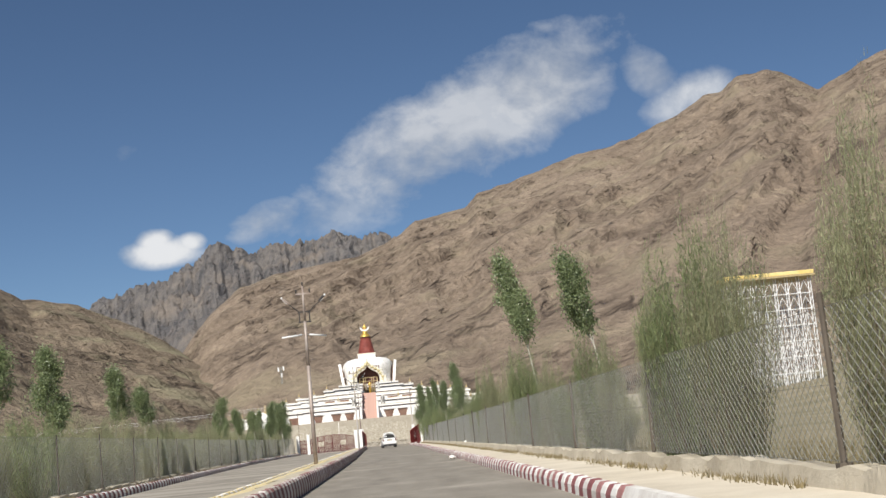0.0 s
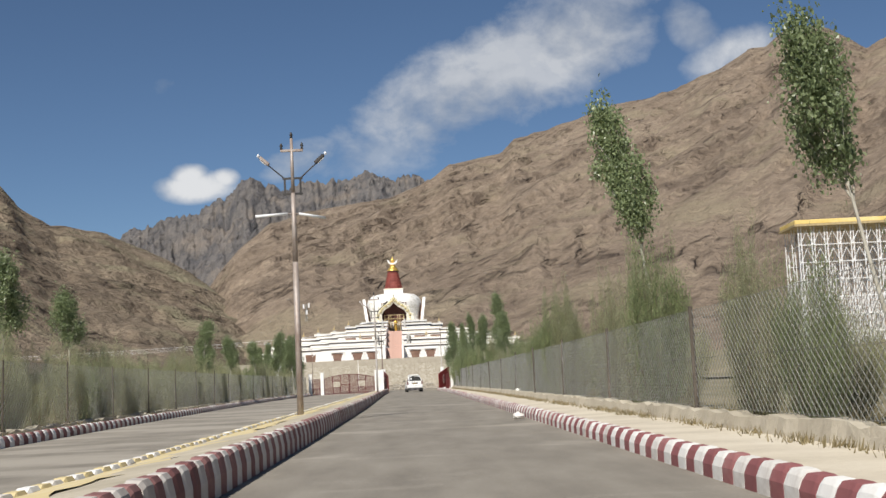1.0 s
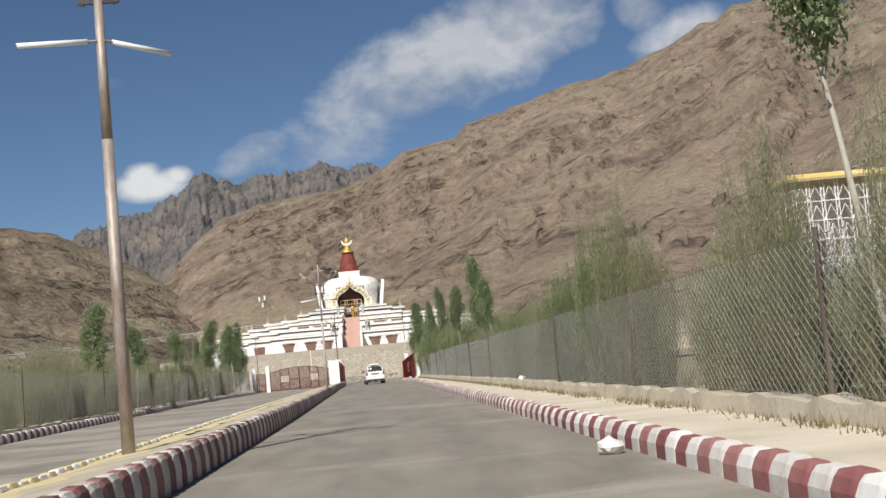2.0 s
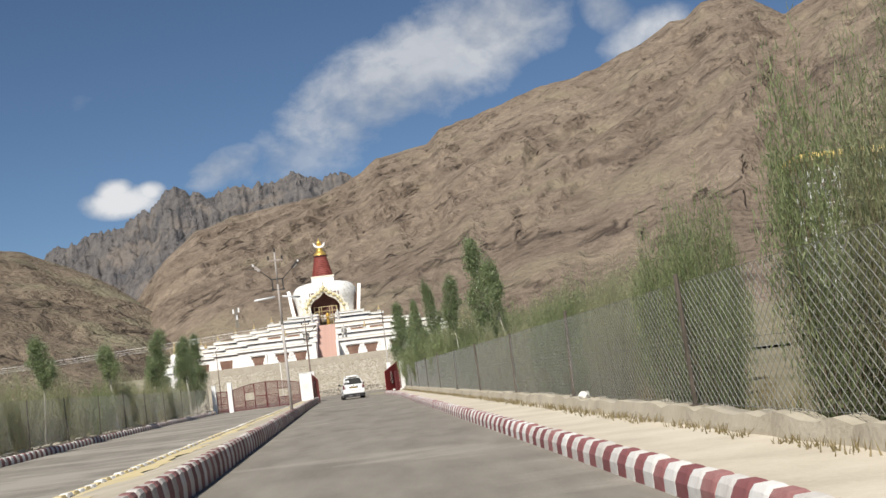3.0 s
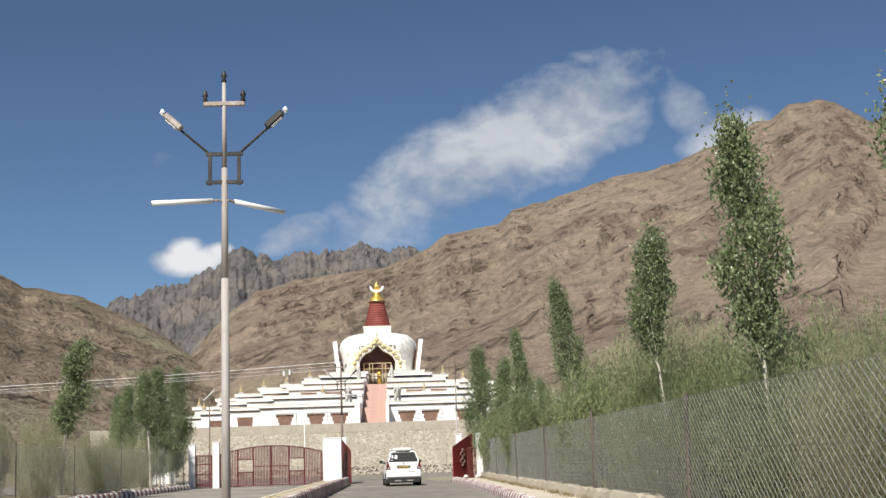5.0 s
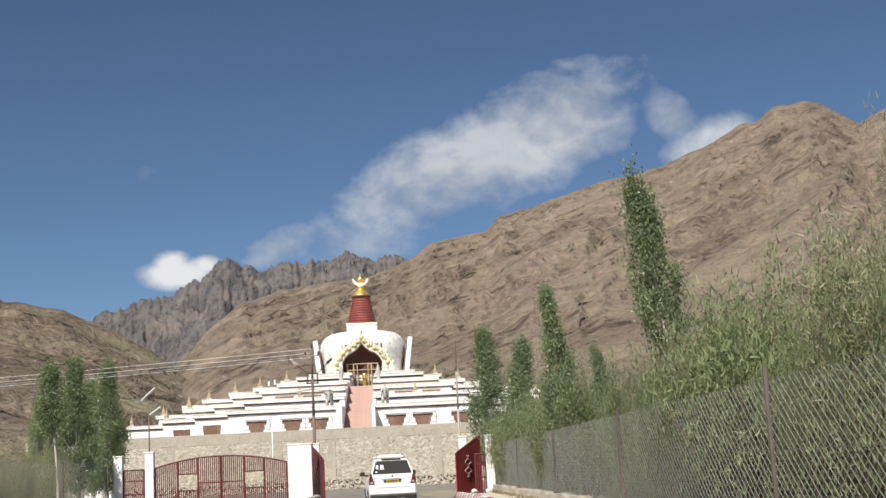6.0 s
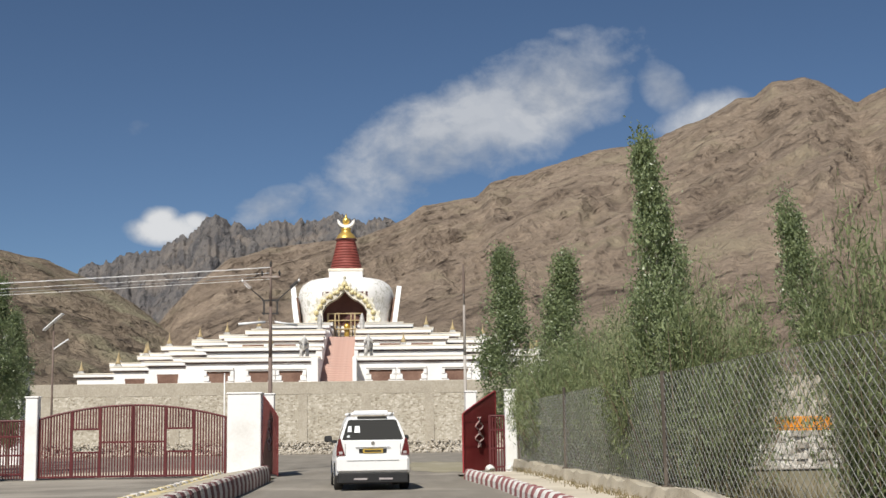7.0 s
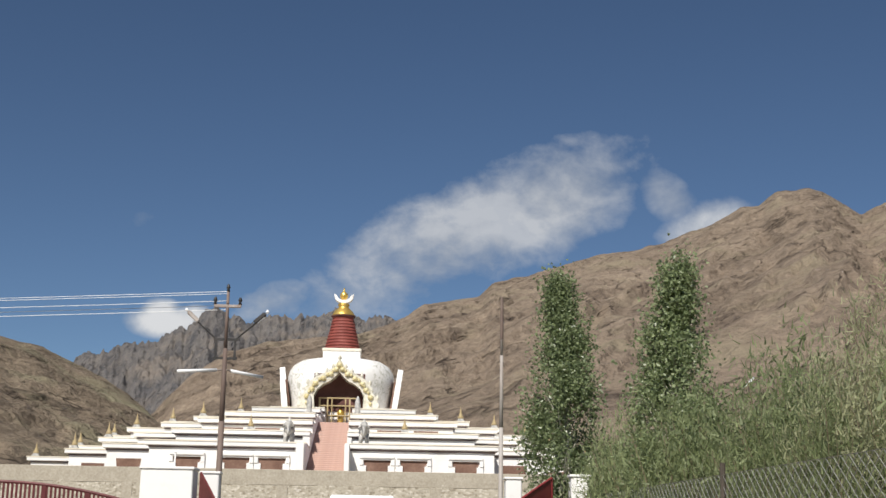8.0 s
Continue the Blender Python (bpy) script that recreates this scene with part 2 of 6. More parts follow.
M["meadow"] = material("meadow", [(0.13, 0.125, 0.068), (0.22, 0.19, 0.118), (0.31, 0.262, 0.18)], 0.08, 0.95, 0.6, fine=24, dist=0.15)
M["dust"] = material("dust", [(0.44, 0.385, 0.30), (0.58, 0.515, 0.41), (0.68, 0.62, 0.515)], 0.5, 0.95, 0.4, fine=25, dist=0.03)
M["sand_median"] = material("sand_median", [(0.34, 0.30, 0.23), (0.44, 0.39, 0.30), (0.55, 0.49, 0.39)], 0.8, 0.95, 0.4, fine=18, dist=0.03)
M["yellow_paint"] = material("yellow_paint", [(0.50, 0.43, 0.28), (0.60, 0.49, 0.26), (0.64, 0.56, 0.38)], 1.2, 0.85, 0.25, fine=14, dist=0.01)
M["kerb_red"] = material("kerb_red", [(0.20, 0.070, 0.072), (0.28, 0.105, 0.104), (0.39, 0.205, 0.19)], 1.5, 0.7, 0.25, fine=14, vary=0.3, dist=0.01)
# median kerb's white: dusty, and dulled further for its shaded face
M["kerb_dusty_shade"] = material("kerb_dusty_shade", [(0.36, 0.32, 0.29), (0.52, 0.48, 0.44), (0.64, 0.61, 0.57)], 1.5, 0.8, 0.25, fine=14, vary=0.3, dist=0.01)
# kerb red darkened to carry the shade on faces turned from the sun
M["kerb_red_shade"] = material("kerb_red_shade", [(0.14, 0.058, 0.058), (0.20, 0.088, 0.084), (0.29, 0.155, 0.145)], 1.5, 0.8, 0.25, fine=14, vary=0.3, dist=0.01)
M["kerb_white"] = material("kerb_white", [(0.52, 0.48, 0.44), (0.72, 0.70, 0.66), (0.80, 0.79, 0.76)], 1.5, 0.75, 0.25, fine=14, vary=0.3, dist=0.01)
M["cement"] = material("cement", [(0.33, 0.285, 0.215), (0.46, 0.41, 0.32), (0.56, 0.505, 0.405)], 0.7, 0.92, 0.6, fine=14, dist=0.04)


def stone_wall_material(name, stops, size):
    """Rubble masonry: each stone its own tint, pale joints, rough relief."""
    m = bpy.data.materials.new(name)
    m.use_nodes = True
    g = Net(m.node_tree)
    co = g.node("ShaderNodeTexCoord").outputs["Object"]
    mp = g.node("ShaderNodeMapping")
    mp.inputs["Scale"].default_value = (1.0, 1.0, 1.35)
    g.link(co, mp.inputs[0])
    vo = g.node("ShaderNodeTexVoronoi")
    vo.inputs["Scale"].default_value = 1.0 / size
    g.link(mp.outputs[0], vo.inputs["Vector"])
    tint = g.node("ShaderNodeSeparateXYZ")
    g.link(vo.outputs["Color"], tint.inputs[0])
    big = g.noise(co, 0.35, 5.0, 0.6)
    fine = g.noise(co, 9.0, 4.0, 0.6)
    fac = g.math("ADD", g.math("ADD", g.math("MULTIPLY", tint.outputs[0], 0.52), g.math("MULTIPLY", big, 0.3)), g.math("MULTIPLY", fine, 0.2))
    col = g.ramp(fac, [(0.28 + 0.44 * i / (len(stops) - 1), c) for i, c in enumerate(stops)])
    joint = g.math("MULTIPLY", g.math("SUBTRACT", vo.outputs["Distance"], 0.42), 3.0, clamp=True)
    col = g.mix(g.math("MULTIPLY", joint, 0.6), col, stops[-2])
    sh = g.node("ShaderNodeBsdfPrincipled")
    g.link(col, sh.inputs["Base Color"])
    sh.inputs["Roughness"].default_value = 0.95
    sh.inputs["Specular IOR Level"].default_value = 0.15
    b = g.node("ShaderNodeBump")
    b.inputs["Strength"].default_value = 0.35
    b.inputs["Distance"].default_value = 0.04
    g.link(g.math("SUBTRACT", g.math("MULTIPLY", fine, 0.4), vo.outputs["Distance"]), b.inputs["Height"])
    g.link(b.outputs[0], sh.inputs["Normal"])
    out = g.node("ShaderNodeOutputMaterial")
    g.link(sh.outputs[0], out.inputs[0])
    return m


M["masonry"] = stone_wall_material("masonry", [(0.27, 0.235, 0.18), (0.385, 0.345, 0.275), (0.415, 0.375, 0.302), (0.43, 0.39, 0.315), (0.56, 0.515, 0.44)], 0.15)
M["wall_cement"] = material("wall_cement", [(0.29, 0.255, 0.20), (0.40, 0.358, 0.288), (0.50, 0.455, 0.38)], 1.1, 0.95, 0.4, fine=7, stain=0.6, dist=0.03)
M["whitewash"] = material("whitewash", [(0.72, 0.70, 0.67), (0.82, 0.81, 0.79), (0.85, 0.84, 0.82)], 0.35, 0.8, 0.2, fine=14, dist=0.02)
M["white_post"] = material("white_post", [(0.66, 0.64, 0.60), (0.80, 0.79, 0.77), (0.83, 0.82, 0.80)], 0.9, 0.75, 0.2, fine=14, dist=0.01)
M["maroon"] = material("maroon", [(0.10, 0.03, 0.028), (0.16, 0.045, 0.04), (0.22, 0.07, 0.06)], 0.8, 0.6, 0.15, fine=14, dist=0.01)
M["spire_red"] = material("spire_red", [(0.17, 0.042, 0.034), (0.24, 0.060, 0.048), (0.31, 0.095, 0.075)], 0.8, 0.6, 0.15, fine=10, dist=0.02)
M["navy_band"] = material("navy_band", [(0.13, 0.10, 0.10), (0.19, 0.15, 0.15), (0.29, 0.24, 0.23)], 0.6, 0.75, 0.1)
M["ochre_line"] = material("ochre_line", [(0.66, 0.58, 0.44), (0.76, 0.70, 0.58), (0.80, 0.77, 0.70)], 0.6, 0.7, 0.1)
M["gold"] = material("gold", [(0.62, 0.38, 0.07), (0.78, 0.52, 0.13), (0.85, 0.62, 0.22)], 1.5, 0.35, 0.1, metallic=0.7, fine=8)
M["brass_dull"] = material("brass_dull", [(0.30, 0.22, 0.11), (0.42, 0.33, 0.18), (0.52, 0.43, 0.27)], 1.5, 0.6, 0.1, metallic=0.15, fine=8)
M["boss_gilt"] = material("boss_gilt", [(0.48, 0.40, 0.20), (0.62, 0.54, 0.30), (0.72, 0.66, 0.46)], 1.5, 0.5, 0.1, metallic=0.15, fine=8)
M["stair_pink"] = material("stair_pink", [(0.38, 0.24, 0.195), (0.50, 0.34, 0.285), (0.60, 0.45, 0.385)], 0.4, 0.75, 0.2, fine=10, dist=0.02)
M["niche_red"] = material("niche_red", [(0.11, 0.062, 0.046), (0.18, 0.105, 0.078), (0.26, 0.165, 0.125)], 0.8, 0.85, 0.2, fine=8)
M["dark_inside"] = material("dark_inside", [(0.07, 0.032, 0.03), (0.11, 0.05, 0.045), (0.15, 0.075, 0.065)], 0.8, 0.8, 0.2)
M["statue_grey"] = material("statue_grey", [(0.16, 0.16, 0.15), (0.42, 0.41, 0.39), (0.70, 0.69, 0.67)], 3.0, 0.7, 0.2, fine=8)
M["plaster_relief"] = material("plaster_relief", [(0.36, 0.34, 0.24), (0.66, 0.63, 0.54), (0.80, 0.78, 0.73)], 2.6, 0.7, 0.5, fine=4, dist=0.08)


def mural_material(name):
    """Whitewash with worn grey-green painted scrolls on the dome's two shoulders."""
    m = bpy.data.materials.new(name)
    m.use_nodes = True
    g = Net(m.node_tree)
    co = g.node("ShaderNodeTexCoord").outputs["Object"]
    sep = g.node("ShaderNodeSeparateXYZ")
    g.link(co, sep.inputs[0])
    side = g.math("ABSOLUTE", sep.outputs[0])
    field = g.math("MULTIPLY", g.math("SUBTRACT", side, 2.9), 1.6, clamp=True)
    low = g.math("MULTIPLY", g.math("SUBTRACT", sep.outputs[2], 8.9), 0.8, clamp=True)
    wash = g.noise(co, 0.5, 5.0, 0.6)
    scroll = g.noise(co, 1.9, 4.0, 0.6, 1.6)
    line = g.math("MULTIPLY", g.math("SUBTRACT", scroll, 0.50), 9.0, clamp=True)
    fac = g.math("MULTIPLY", g.math("MULTIPLY", line, 0.62), g.math("MULTIPLY", field, low))
    base = g.ramp(wash, [(0.3, (0.74, 0.72, 0.68)), (0.55, (0.82, 0.81, 0.79))])
    paint = g.ramp(g.noise(co, 5.0, 3.0, 0.6), [(0.35, (0.22, 0.23, 0.17)), (0.6, (0.42, 0.40, 0.30))])
    col = g.mix(fac, base, paint)
    sh = g.node("ShaderNodeBsdfPrincipled")
    g.link(col, sh.inputs["Base Color"])
    sh.inputs["Roughness"].default_value = 0.75
    b = g.node("ShaderNodeBump")
    b.inputs["Strength"].default_value = 0.3
    b.inputs["Distance"].default_value = 0.05
    g.link(scroll, b.inputs["Height"])
    g.link(b.outputs[0], sh.inputs["Normal"])
    out = g.node("ShaderNodeOutputMaterial")
    g.link(sh.outputs[0], out.inputs[0])
    return m


M["mural"] = mural_material("mural")
M["gate_red"] = material("gate_red", [(0.080, 0.017, 0.019), (0.105, 0.023, 0.025), (0.15, 0.038, 0.036)], 0.9, 0.5, 0.1, fine=14, vary=0.1)
M["gate_sheet"] = material("gate_sheet", [(0.24, 0.034, 0.040), (0.30, 0.046, 0.050), (0.35, 0.075, 0.07)], 0.9, 0.5, 0.1, fine=14, specular=0.2)
# left leaf's darker copy of the sheet red: its shade in the colour
M["gate_sheet_shade"] = material("gate_sheet_shade", [(0.12, 0.030, 0.030), (0.16, 0.040, 0.038), (0.20, 0.06, 0.054)], 0.9, 0.6, 0.1, fine=14, specular=0.2)
M["ornament_pink"] = material("ornament_pink", [(0.34, 0.17, 0.16), (0.50, 0.36, 0.34), (0.66, 0.56, 0.53)], 3.0, 0.7, 0.1)
M["pole_steel"] = material("pole_steel", [(0.20, 0.13, 0.10), (0.34, 0.285, 0.25), (0.48, 0.44, 0.41)], 1.7, 0.55, 0.15, metallic=0.3, fine=8, stretch=(1, 1, 0.35))
M["pole_pale"] = material("pole_pale", [(0.25, 0.205, 0.175), (0.40, 0.37, 0.345), (0.51, 0.485, 0.465)], 0.7, 0.6, 0.15, fine=8, stretch=(1, 1, 0.35))
M["pole_dark"] = material("pole_dark", [(0.09, 0.06, 0.05), (0.17, 0.125, 0.105), (0.28, 0.23, 0.20)], 0.7, 0.7, 0.15, fine=8, stretch=(1, 1, 0.35))
M["dark_metal"] = material("dark_metal", [(0.03, 0.03, 0.032), (0.055, 0.052, 0.05), (0.09, 0.08, 0.075)], 2.0, 0.55, 0.1, metallic=0.5)
M["post_dark"] = material("post_dark", [(0.055, 0.045, 0.036), (0.10, 0.083, 0.066), (0.16, 0.135, 0.11)], 2.0, 0.85, 0.2, fine=8, stretch=(1, 1, 0.3))
M["tube_white"] = material("tube_white", [(0.72, 0.73, 0.75), (0.82, 0.83, 0.84), (0.85, 0.85, 0.86)], 2.0, 0.35, 0.0)
M["galvanised"] = material("galvanised", [(0.24, 0.243, 0.228), (0.305, 0.308, 0.29), (0.38, 0.383, 0.36)], 2.0, 0.5, 0.0, metallic=0.35)
M["bark_pale"] = material("bark_pale", [(0.24, 0.21, 0.16), (0.46, 0.43, 0.36), (0.60, 0.57, 0.50)], 1.6, 0.9, 0.5, fine=9, dist=0.02, stretch=(1, 1, 0.4))
M["bark_brown"] = material("bark_brown", [(0.12, 0.09, 0.06), (0.20, 0.155, 0.105), (0.29, 0.23, 0.165)], 2.0, 0.9, 0.4, fine=9, dist=0.02, stretch=(1, 1, 0.4))
M["leaf_poplar"] = leaf_material("leaf_poplar", (0.095, 0.128, 0.058), (0.31, 0.365, 0.195), 0.36)
M["leaf_willow"] = leaf_material("leaf_willow", (0.185, 0.198, 0.105), (0.415, 0.420, 0.255), 0.65)
M["leaf_hedge"] = leaf_material("leaf_hedge", (0.120, 0.152, 0.068), (0.31, 0.355, 0.175), 0.6)
M["grass"] = leaf_material("grass", (0.15, 0.125, 0.06), (0.33, 0.27, 0.15), 0.8)
M["car_paint"] = material("car_paint", [(0.76, 0.76, 0.75), (0.81, 0.81, 0.80), (0.83, 0.83, 0.82)], 0.8, 0.3, 0.0, specular=0.5)
M["car_glass"] = glass_material("car_glass")
M["tyre"] = material("tyre", [(0.012, 0.012, 0.012), (0.025, 0.024, 0.023), (0.05, 0.047, 0.043)], 3.0, 0.85, 0.2)
M["black_plastic"] = material("black_plastic", [(0.012, 0.012, 0.013), (0.022, 0.022, 0.023), (0.035, 0.034, 0.034)], 3.0, 0.6, 0.05)
M["chrome"] = material("chrome", [(0.62, 0.62, 0.63), (0.72, 0.72, 0.72), (0.78, 0.78, 0.78)], 2.0, 0.2, 0.0, metallic=0.9)
M["lens_red"] = material("lens_red", [(0.07, 0.012, 0.012), (0.12, 0.018, 0.018), (0.17, 0.03, 0.028)], 2.0, 0.25, 0.0, specular=0.6)
M["lens_clear"] = material("lens_clear", [(0.30, 0.27, 0.27), (0.42, 0.38, 0.38), (0.5, 0.47, 0.46)], 2.0, 0.2, 0.0, specular=0.6)
M["plate_yellow"] = material("plate_yellow", [(0.42, 0.28, 0.05), (0.50, 0.34, 0.07), (0.55, 0.40, 0.12)], 3.0, 0.5, 0.0)
M["canopy_yellow"] = material("canopy_yellow", [(0.60, 0.42, 0.10), (0.72, 0.55, 0.20), (0.78, 0.66, 0.36)], 0.25, 0.6, 0.1)
M["white_steel"] = material("white_steel", [(0.62, 0.62, 0.62), (0.76, 0.76, 0.76), (0.81, 0.81, 0.81)], 0.6, 0.5, 0.0)
M["orange_paint"] = material("orange_paint", [(0.55, 0.20, 0.02), (0.68, 0.27, 0.03), (0.72, 0.34, 0.06)], 1.2, 0.5, 0.1)
M["stone_pale"] = material("stone_pale", [(0.30, 0.27, 0.23), (0.46, 0.43, 0.38), (0.60, 0.57, 0.52)], 2.0, 0.9, 0.5, fine=6, vary=0.5, dist=0.02)


def asphalt_material(name, dusty=0.56):
    """Worn asphalt: grain, broad pale dusty patches, long wear marks along the lane."""
    m = bpy.data.materials.new(name)
    m.use_nodes = True
    g = Net(m.node_tree)
    co = g.node("ShaderNodeTexCoord").outputs["Object"]
    along = g.node("ShaderNodeMapping")
    along.inputs["Scale"].default_value = (1.0, 0.22, 1.0)
    g.link(co, along.inputs[0])
    across = g.node("ShaderNodeMapping")
    across.inputs["Scale"].default_value = (0.5, 1.0, 1.0)
    g.link(co, across.inputs[0])
    grain = g.noise(co, 22.0, 5.0, 0.7)
    wear = g.noise(along.outputs[0], 1.1, 5.0, 0.6)
    blot = g.noise(across.outputs[0], 0.30, 5.0, 0.62, 0.4)
    fac = g.math("ADD", g.math("MULTIPLY", grain, 0.3), g.math("MULTIPLY", wear, 0.7))
    col = g.ramp(fac, [(0.34, (0.180, 0.161, 0.134)), (0.5, (0.230, 0.207, 0.173)), (0.68, (0.290, 0.263, 0.221))])
    dust = g.math("MULTIPLY", g.math("SUBTRACT", g.math("ADD", blot, g.math("MULTIPLY", g.math("SUBTRACT", grain, 0.5), 0.25)), dusty), 7.0, clamp=True)
    col = g.mix(g.math("MULTIPLY", dust, 0.7), col, (0.385, 0.350, 0.297))
    sh = g.node("ShaderNodeBsdfPrincipled")
    g.link(col, sh.inputs["Base Color"])
    sh.inputs["Roughness"].default_value = 0.9
    sh.inputs["Specular IOR Level"].default_value = 0.3
    b = g.node("ShaderNodeBump")
    b.inputs["Strength"].default_value = 0.3
    b.inputs["Distance"].default_value = 0.012
    g.link(grain, b.inputs["Height"])
    g.link(b.outputs[0], sh.inputs["Normal"])
    out = g.node("ShaderNodeOutputMaterial")
    g.link(sh.outputs[0], out.inputs[0])
    return m


M["asphalt"] = asphalt_material("asphalt")
M["asphalt_dusty"] = asphalt_material("asphalt_dusty", 0.44)


# ---- building helpers ----
def finish(bm, name, mat, smooth=False):
    me = bpy.data.meshes.new(name)
    bm.normal_update()
    bm.to_mesh(me)
    bm.free()
    me.materials.append(mat)
    if smooth:
        me.polygons.foreach_set("use_smooth", [True] * len(me.polygons))
    return me


def part(name, bm, mat, parent, label="", smooth=False):
    ob = new(name, finish(bm, name, mat, smooth))
    ob.parent = parent
    return tagged(ob, label)


def thing(name, at, label, category, group="", kind="", turn=0.0):
    ob = new(name)
    ob.matrix_basis = pose(*at, 0, 0, turn)
    ob.empty_display_size = 0.3
    return tagged(ob, label, category, group, kind)


def structure(name, bm, mat, label="", smooth=False, category=""):
    return tagged(new(name, finish(bm, name, mat, smooth)), label, category, "", "structure")


def box(bm, x0, x1, y0, y1, z0, z1, bevel=0.0, m=None):
    made = bmesh.ops.create_cube(bm, size=1.0)["verts"]
    bmesh.ops.scale(bm, vec=(x1 - x0, y1 - y0, z1 - z0), verts=made)
    bmesh.ops.translate(bm, vec=((x0 + x1) / 2, (y0 + y1) / 2, (z0 + z1) / 2), verts=made)
    if m is not None:
        bmesh.ops.transform(bm, matrix=m, verts=made)
    if bevel:
        edges = list({e for v in made for e in v.link_edges})
        bmesh.ops.bevel(bm, geom=edges, offset=bevel, segments=1, affect="EDGES")
    return bm


def tube(bm, p0, p1, r0, r1=None, seg=8, caps=True):
    """A tapered round bar from p0 to p1."""
    p0, p1 = Vector(p0), Vector(p1)
    r1 = r0 if r1 is None else r1
    q = (p1 - p0).to_track_quat("Z", "Y").to_matrix()
    rings = []
    for p, r in ((p0, r0), (p1, r1)):
        rings.append([bm.verts.new(p + q @ Vector((r * math.cos(2 * math.pi * i / seg), r * math.sin(2 * math.pi * i / seg), 0))) for i in range(seg)])
    for i in range(seg):
        j = (i + 1) % seg
        bm.faces.new((rings[0][i], rings[0][j], rings[1][j], rings[1][i]))
    if caps:
        bm.faces.new(rings[0][::-1])
        bm.faces.new(rings[1])
    return bm


def lathe(bm, profile, centre=(0, 0, 0), seg=24, square=0.0):
    """Turns (radius, height) pairs round the z axis through centre."""
    c = Vector(centre)
    rings = []
    for r, z in profile:
        ring = []
        for i in range(seg):
            t = 2 * math.pi * i / seg
            k = 1.0
            if square:
                k = (1 - square) + square / max(abs(math.cos(t)), abs(math.sin(t)))
            ring.append(bm.verts.new(c + Vector((r * k * math.cos(t), r * k * math.sin(t), z))))
        rings.append(ring)
    for a, b in zip(rings, rings[1:]):
        for i in range(seg):
            j = (i + 1) % seg
            bm.faces.new((a[i], a[j], b[j], b[i]))
    bm.faces.new(rings[0][::-1])
    bm.faces.new(rings[-1])
    return bm


def slab(bm, outline, y0, y1):
    """A plate with an outline in x, z and its thickness from y0 to y1."""
    front = [bm.verts.new((x, y0, z)) for x, z in outline]
    back = [bm.verts.new((x, y1, z)) for x, z in outline]
    n = len(outline)
    bm.faces.new(front)
    bm.faces.new(back[::-1])
    for i in range(n):
        j = (i + 1) % n
        bm.faces.new((front[j], front[i], back[i], back[j]))
    return bm


def sweep(bm, profile, path):
    """A closed profile of (out, up) pairs drawn along a path of (x, y, z) points, out being to the right of the way."""
    rows = []
    n = len(path)
    for i, p in enumerate(path):
        d = Vector(path[min(i + 1, n - 1)]) - Vector(path[max(i - 1, 0)])
        d.z = 0
        d.normalize()
        side = Vector((d.y, -d.x, 0))
        rows.append([bm.verts.new(Vector(p) + side * o + Vector((0, 0, u))) for o, u in profile])
    k = len(profile)
    for a, b in zip(rows, rows[1:]):
        for i in range(k):
            j = (i + 1) % k
            bm.faces.new((a[i], b[i], b[j], a[j]))
    bm.faces.new(rows[0][::-1])
    bm.faces.new(rows[-1])
    bmesh.ops.recalc_face_normals(bm, faces=bm.faces[:])
    return bm


# ---- smooth random fields for the land ----
def lattice(ix, iy, seed):
    h = (ix.astype(np.int64) * 374761393 + iy.astype(np.int64) * 668265263 + seed * 974634777) & 0xFFFFFFFF
    h = ((h ^ (h >> 13)) * 1274126177) & 0xFFFFFFFF
    return ((h ^ (h >> 16)) & 0xFFFF) / 65535.0


def value_noise(x, y, seed):
    ix, iy = np.floor(x), np.floor(y)
    fx, fy = x - ix, y - iy
    fx, fy = fx * fx * (3 - 2 * fx), fy * fy * (3 - 2 * fy)
    a, b = lattice(ix, iy, seed), lattice(ix + 1, iy, seed)
    c, d = lattice(ix, iy + 1, seed), lattice(ix + 1, iy + 1, seed)
    return (a * (1 - fx) + b * fx) * (1 - fy) + (c * (1 - fx) + d * fx) * fy - 0.5


def fbm(x, y, seed, octaves=5, gain=0.5, ridged=False):
    total, amp, norm = 0.0, 1.0, 0.0
    for k in range(octaves):
        n = value_noise(x * 2**k, y * 2**k, seed + 17 * k)
        total = total + amp * ((0.5 - np.abs(2 * n)) if ridged else n)
        norm += amp
        amp *= gain
    return total / norm


def grid_mesh(name, x, y, z, mat, smooth=True):
    """One sheet from arrays of rows and columns."""
    rows, cols = x.shape
    co = np.stack([x, y, z], -1).reshape(-1, 3)
    i = np.arange(rows * cols).reshape(rows, cols)
    quads = np.stack([i[:-1, :-1], i[:-1, 1:], i[1:, 1:], i[1:, :-1]], -1).reshape(-1, 4)
    me = bpy.data.meshes.new(name)
    me.from_pydata(co.tolist(), [], quads.tolist())
    me.materials.append(mat)
    if smooth:
        me.polygons.foreach_set("use_smooth", [True] * len(me.polygons))
    return new(name, me)


# ---- land ----
CENTRE_Y = 90.0  # the hills are laid out by bearing and distance from here


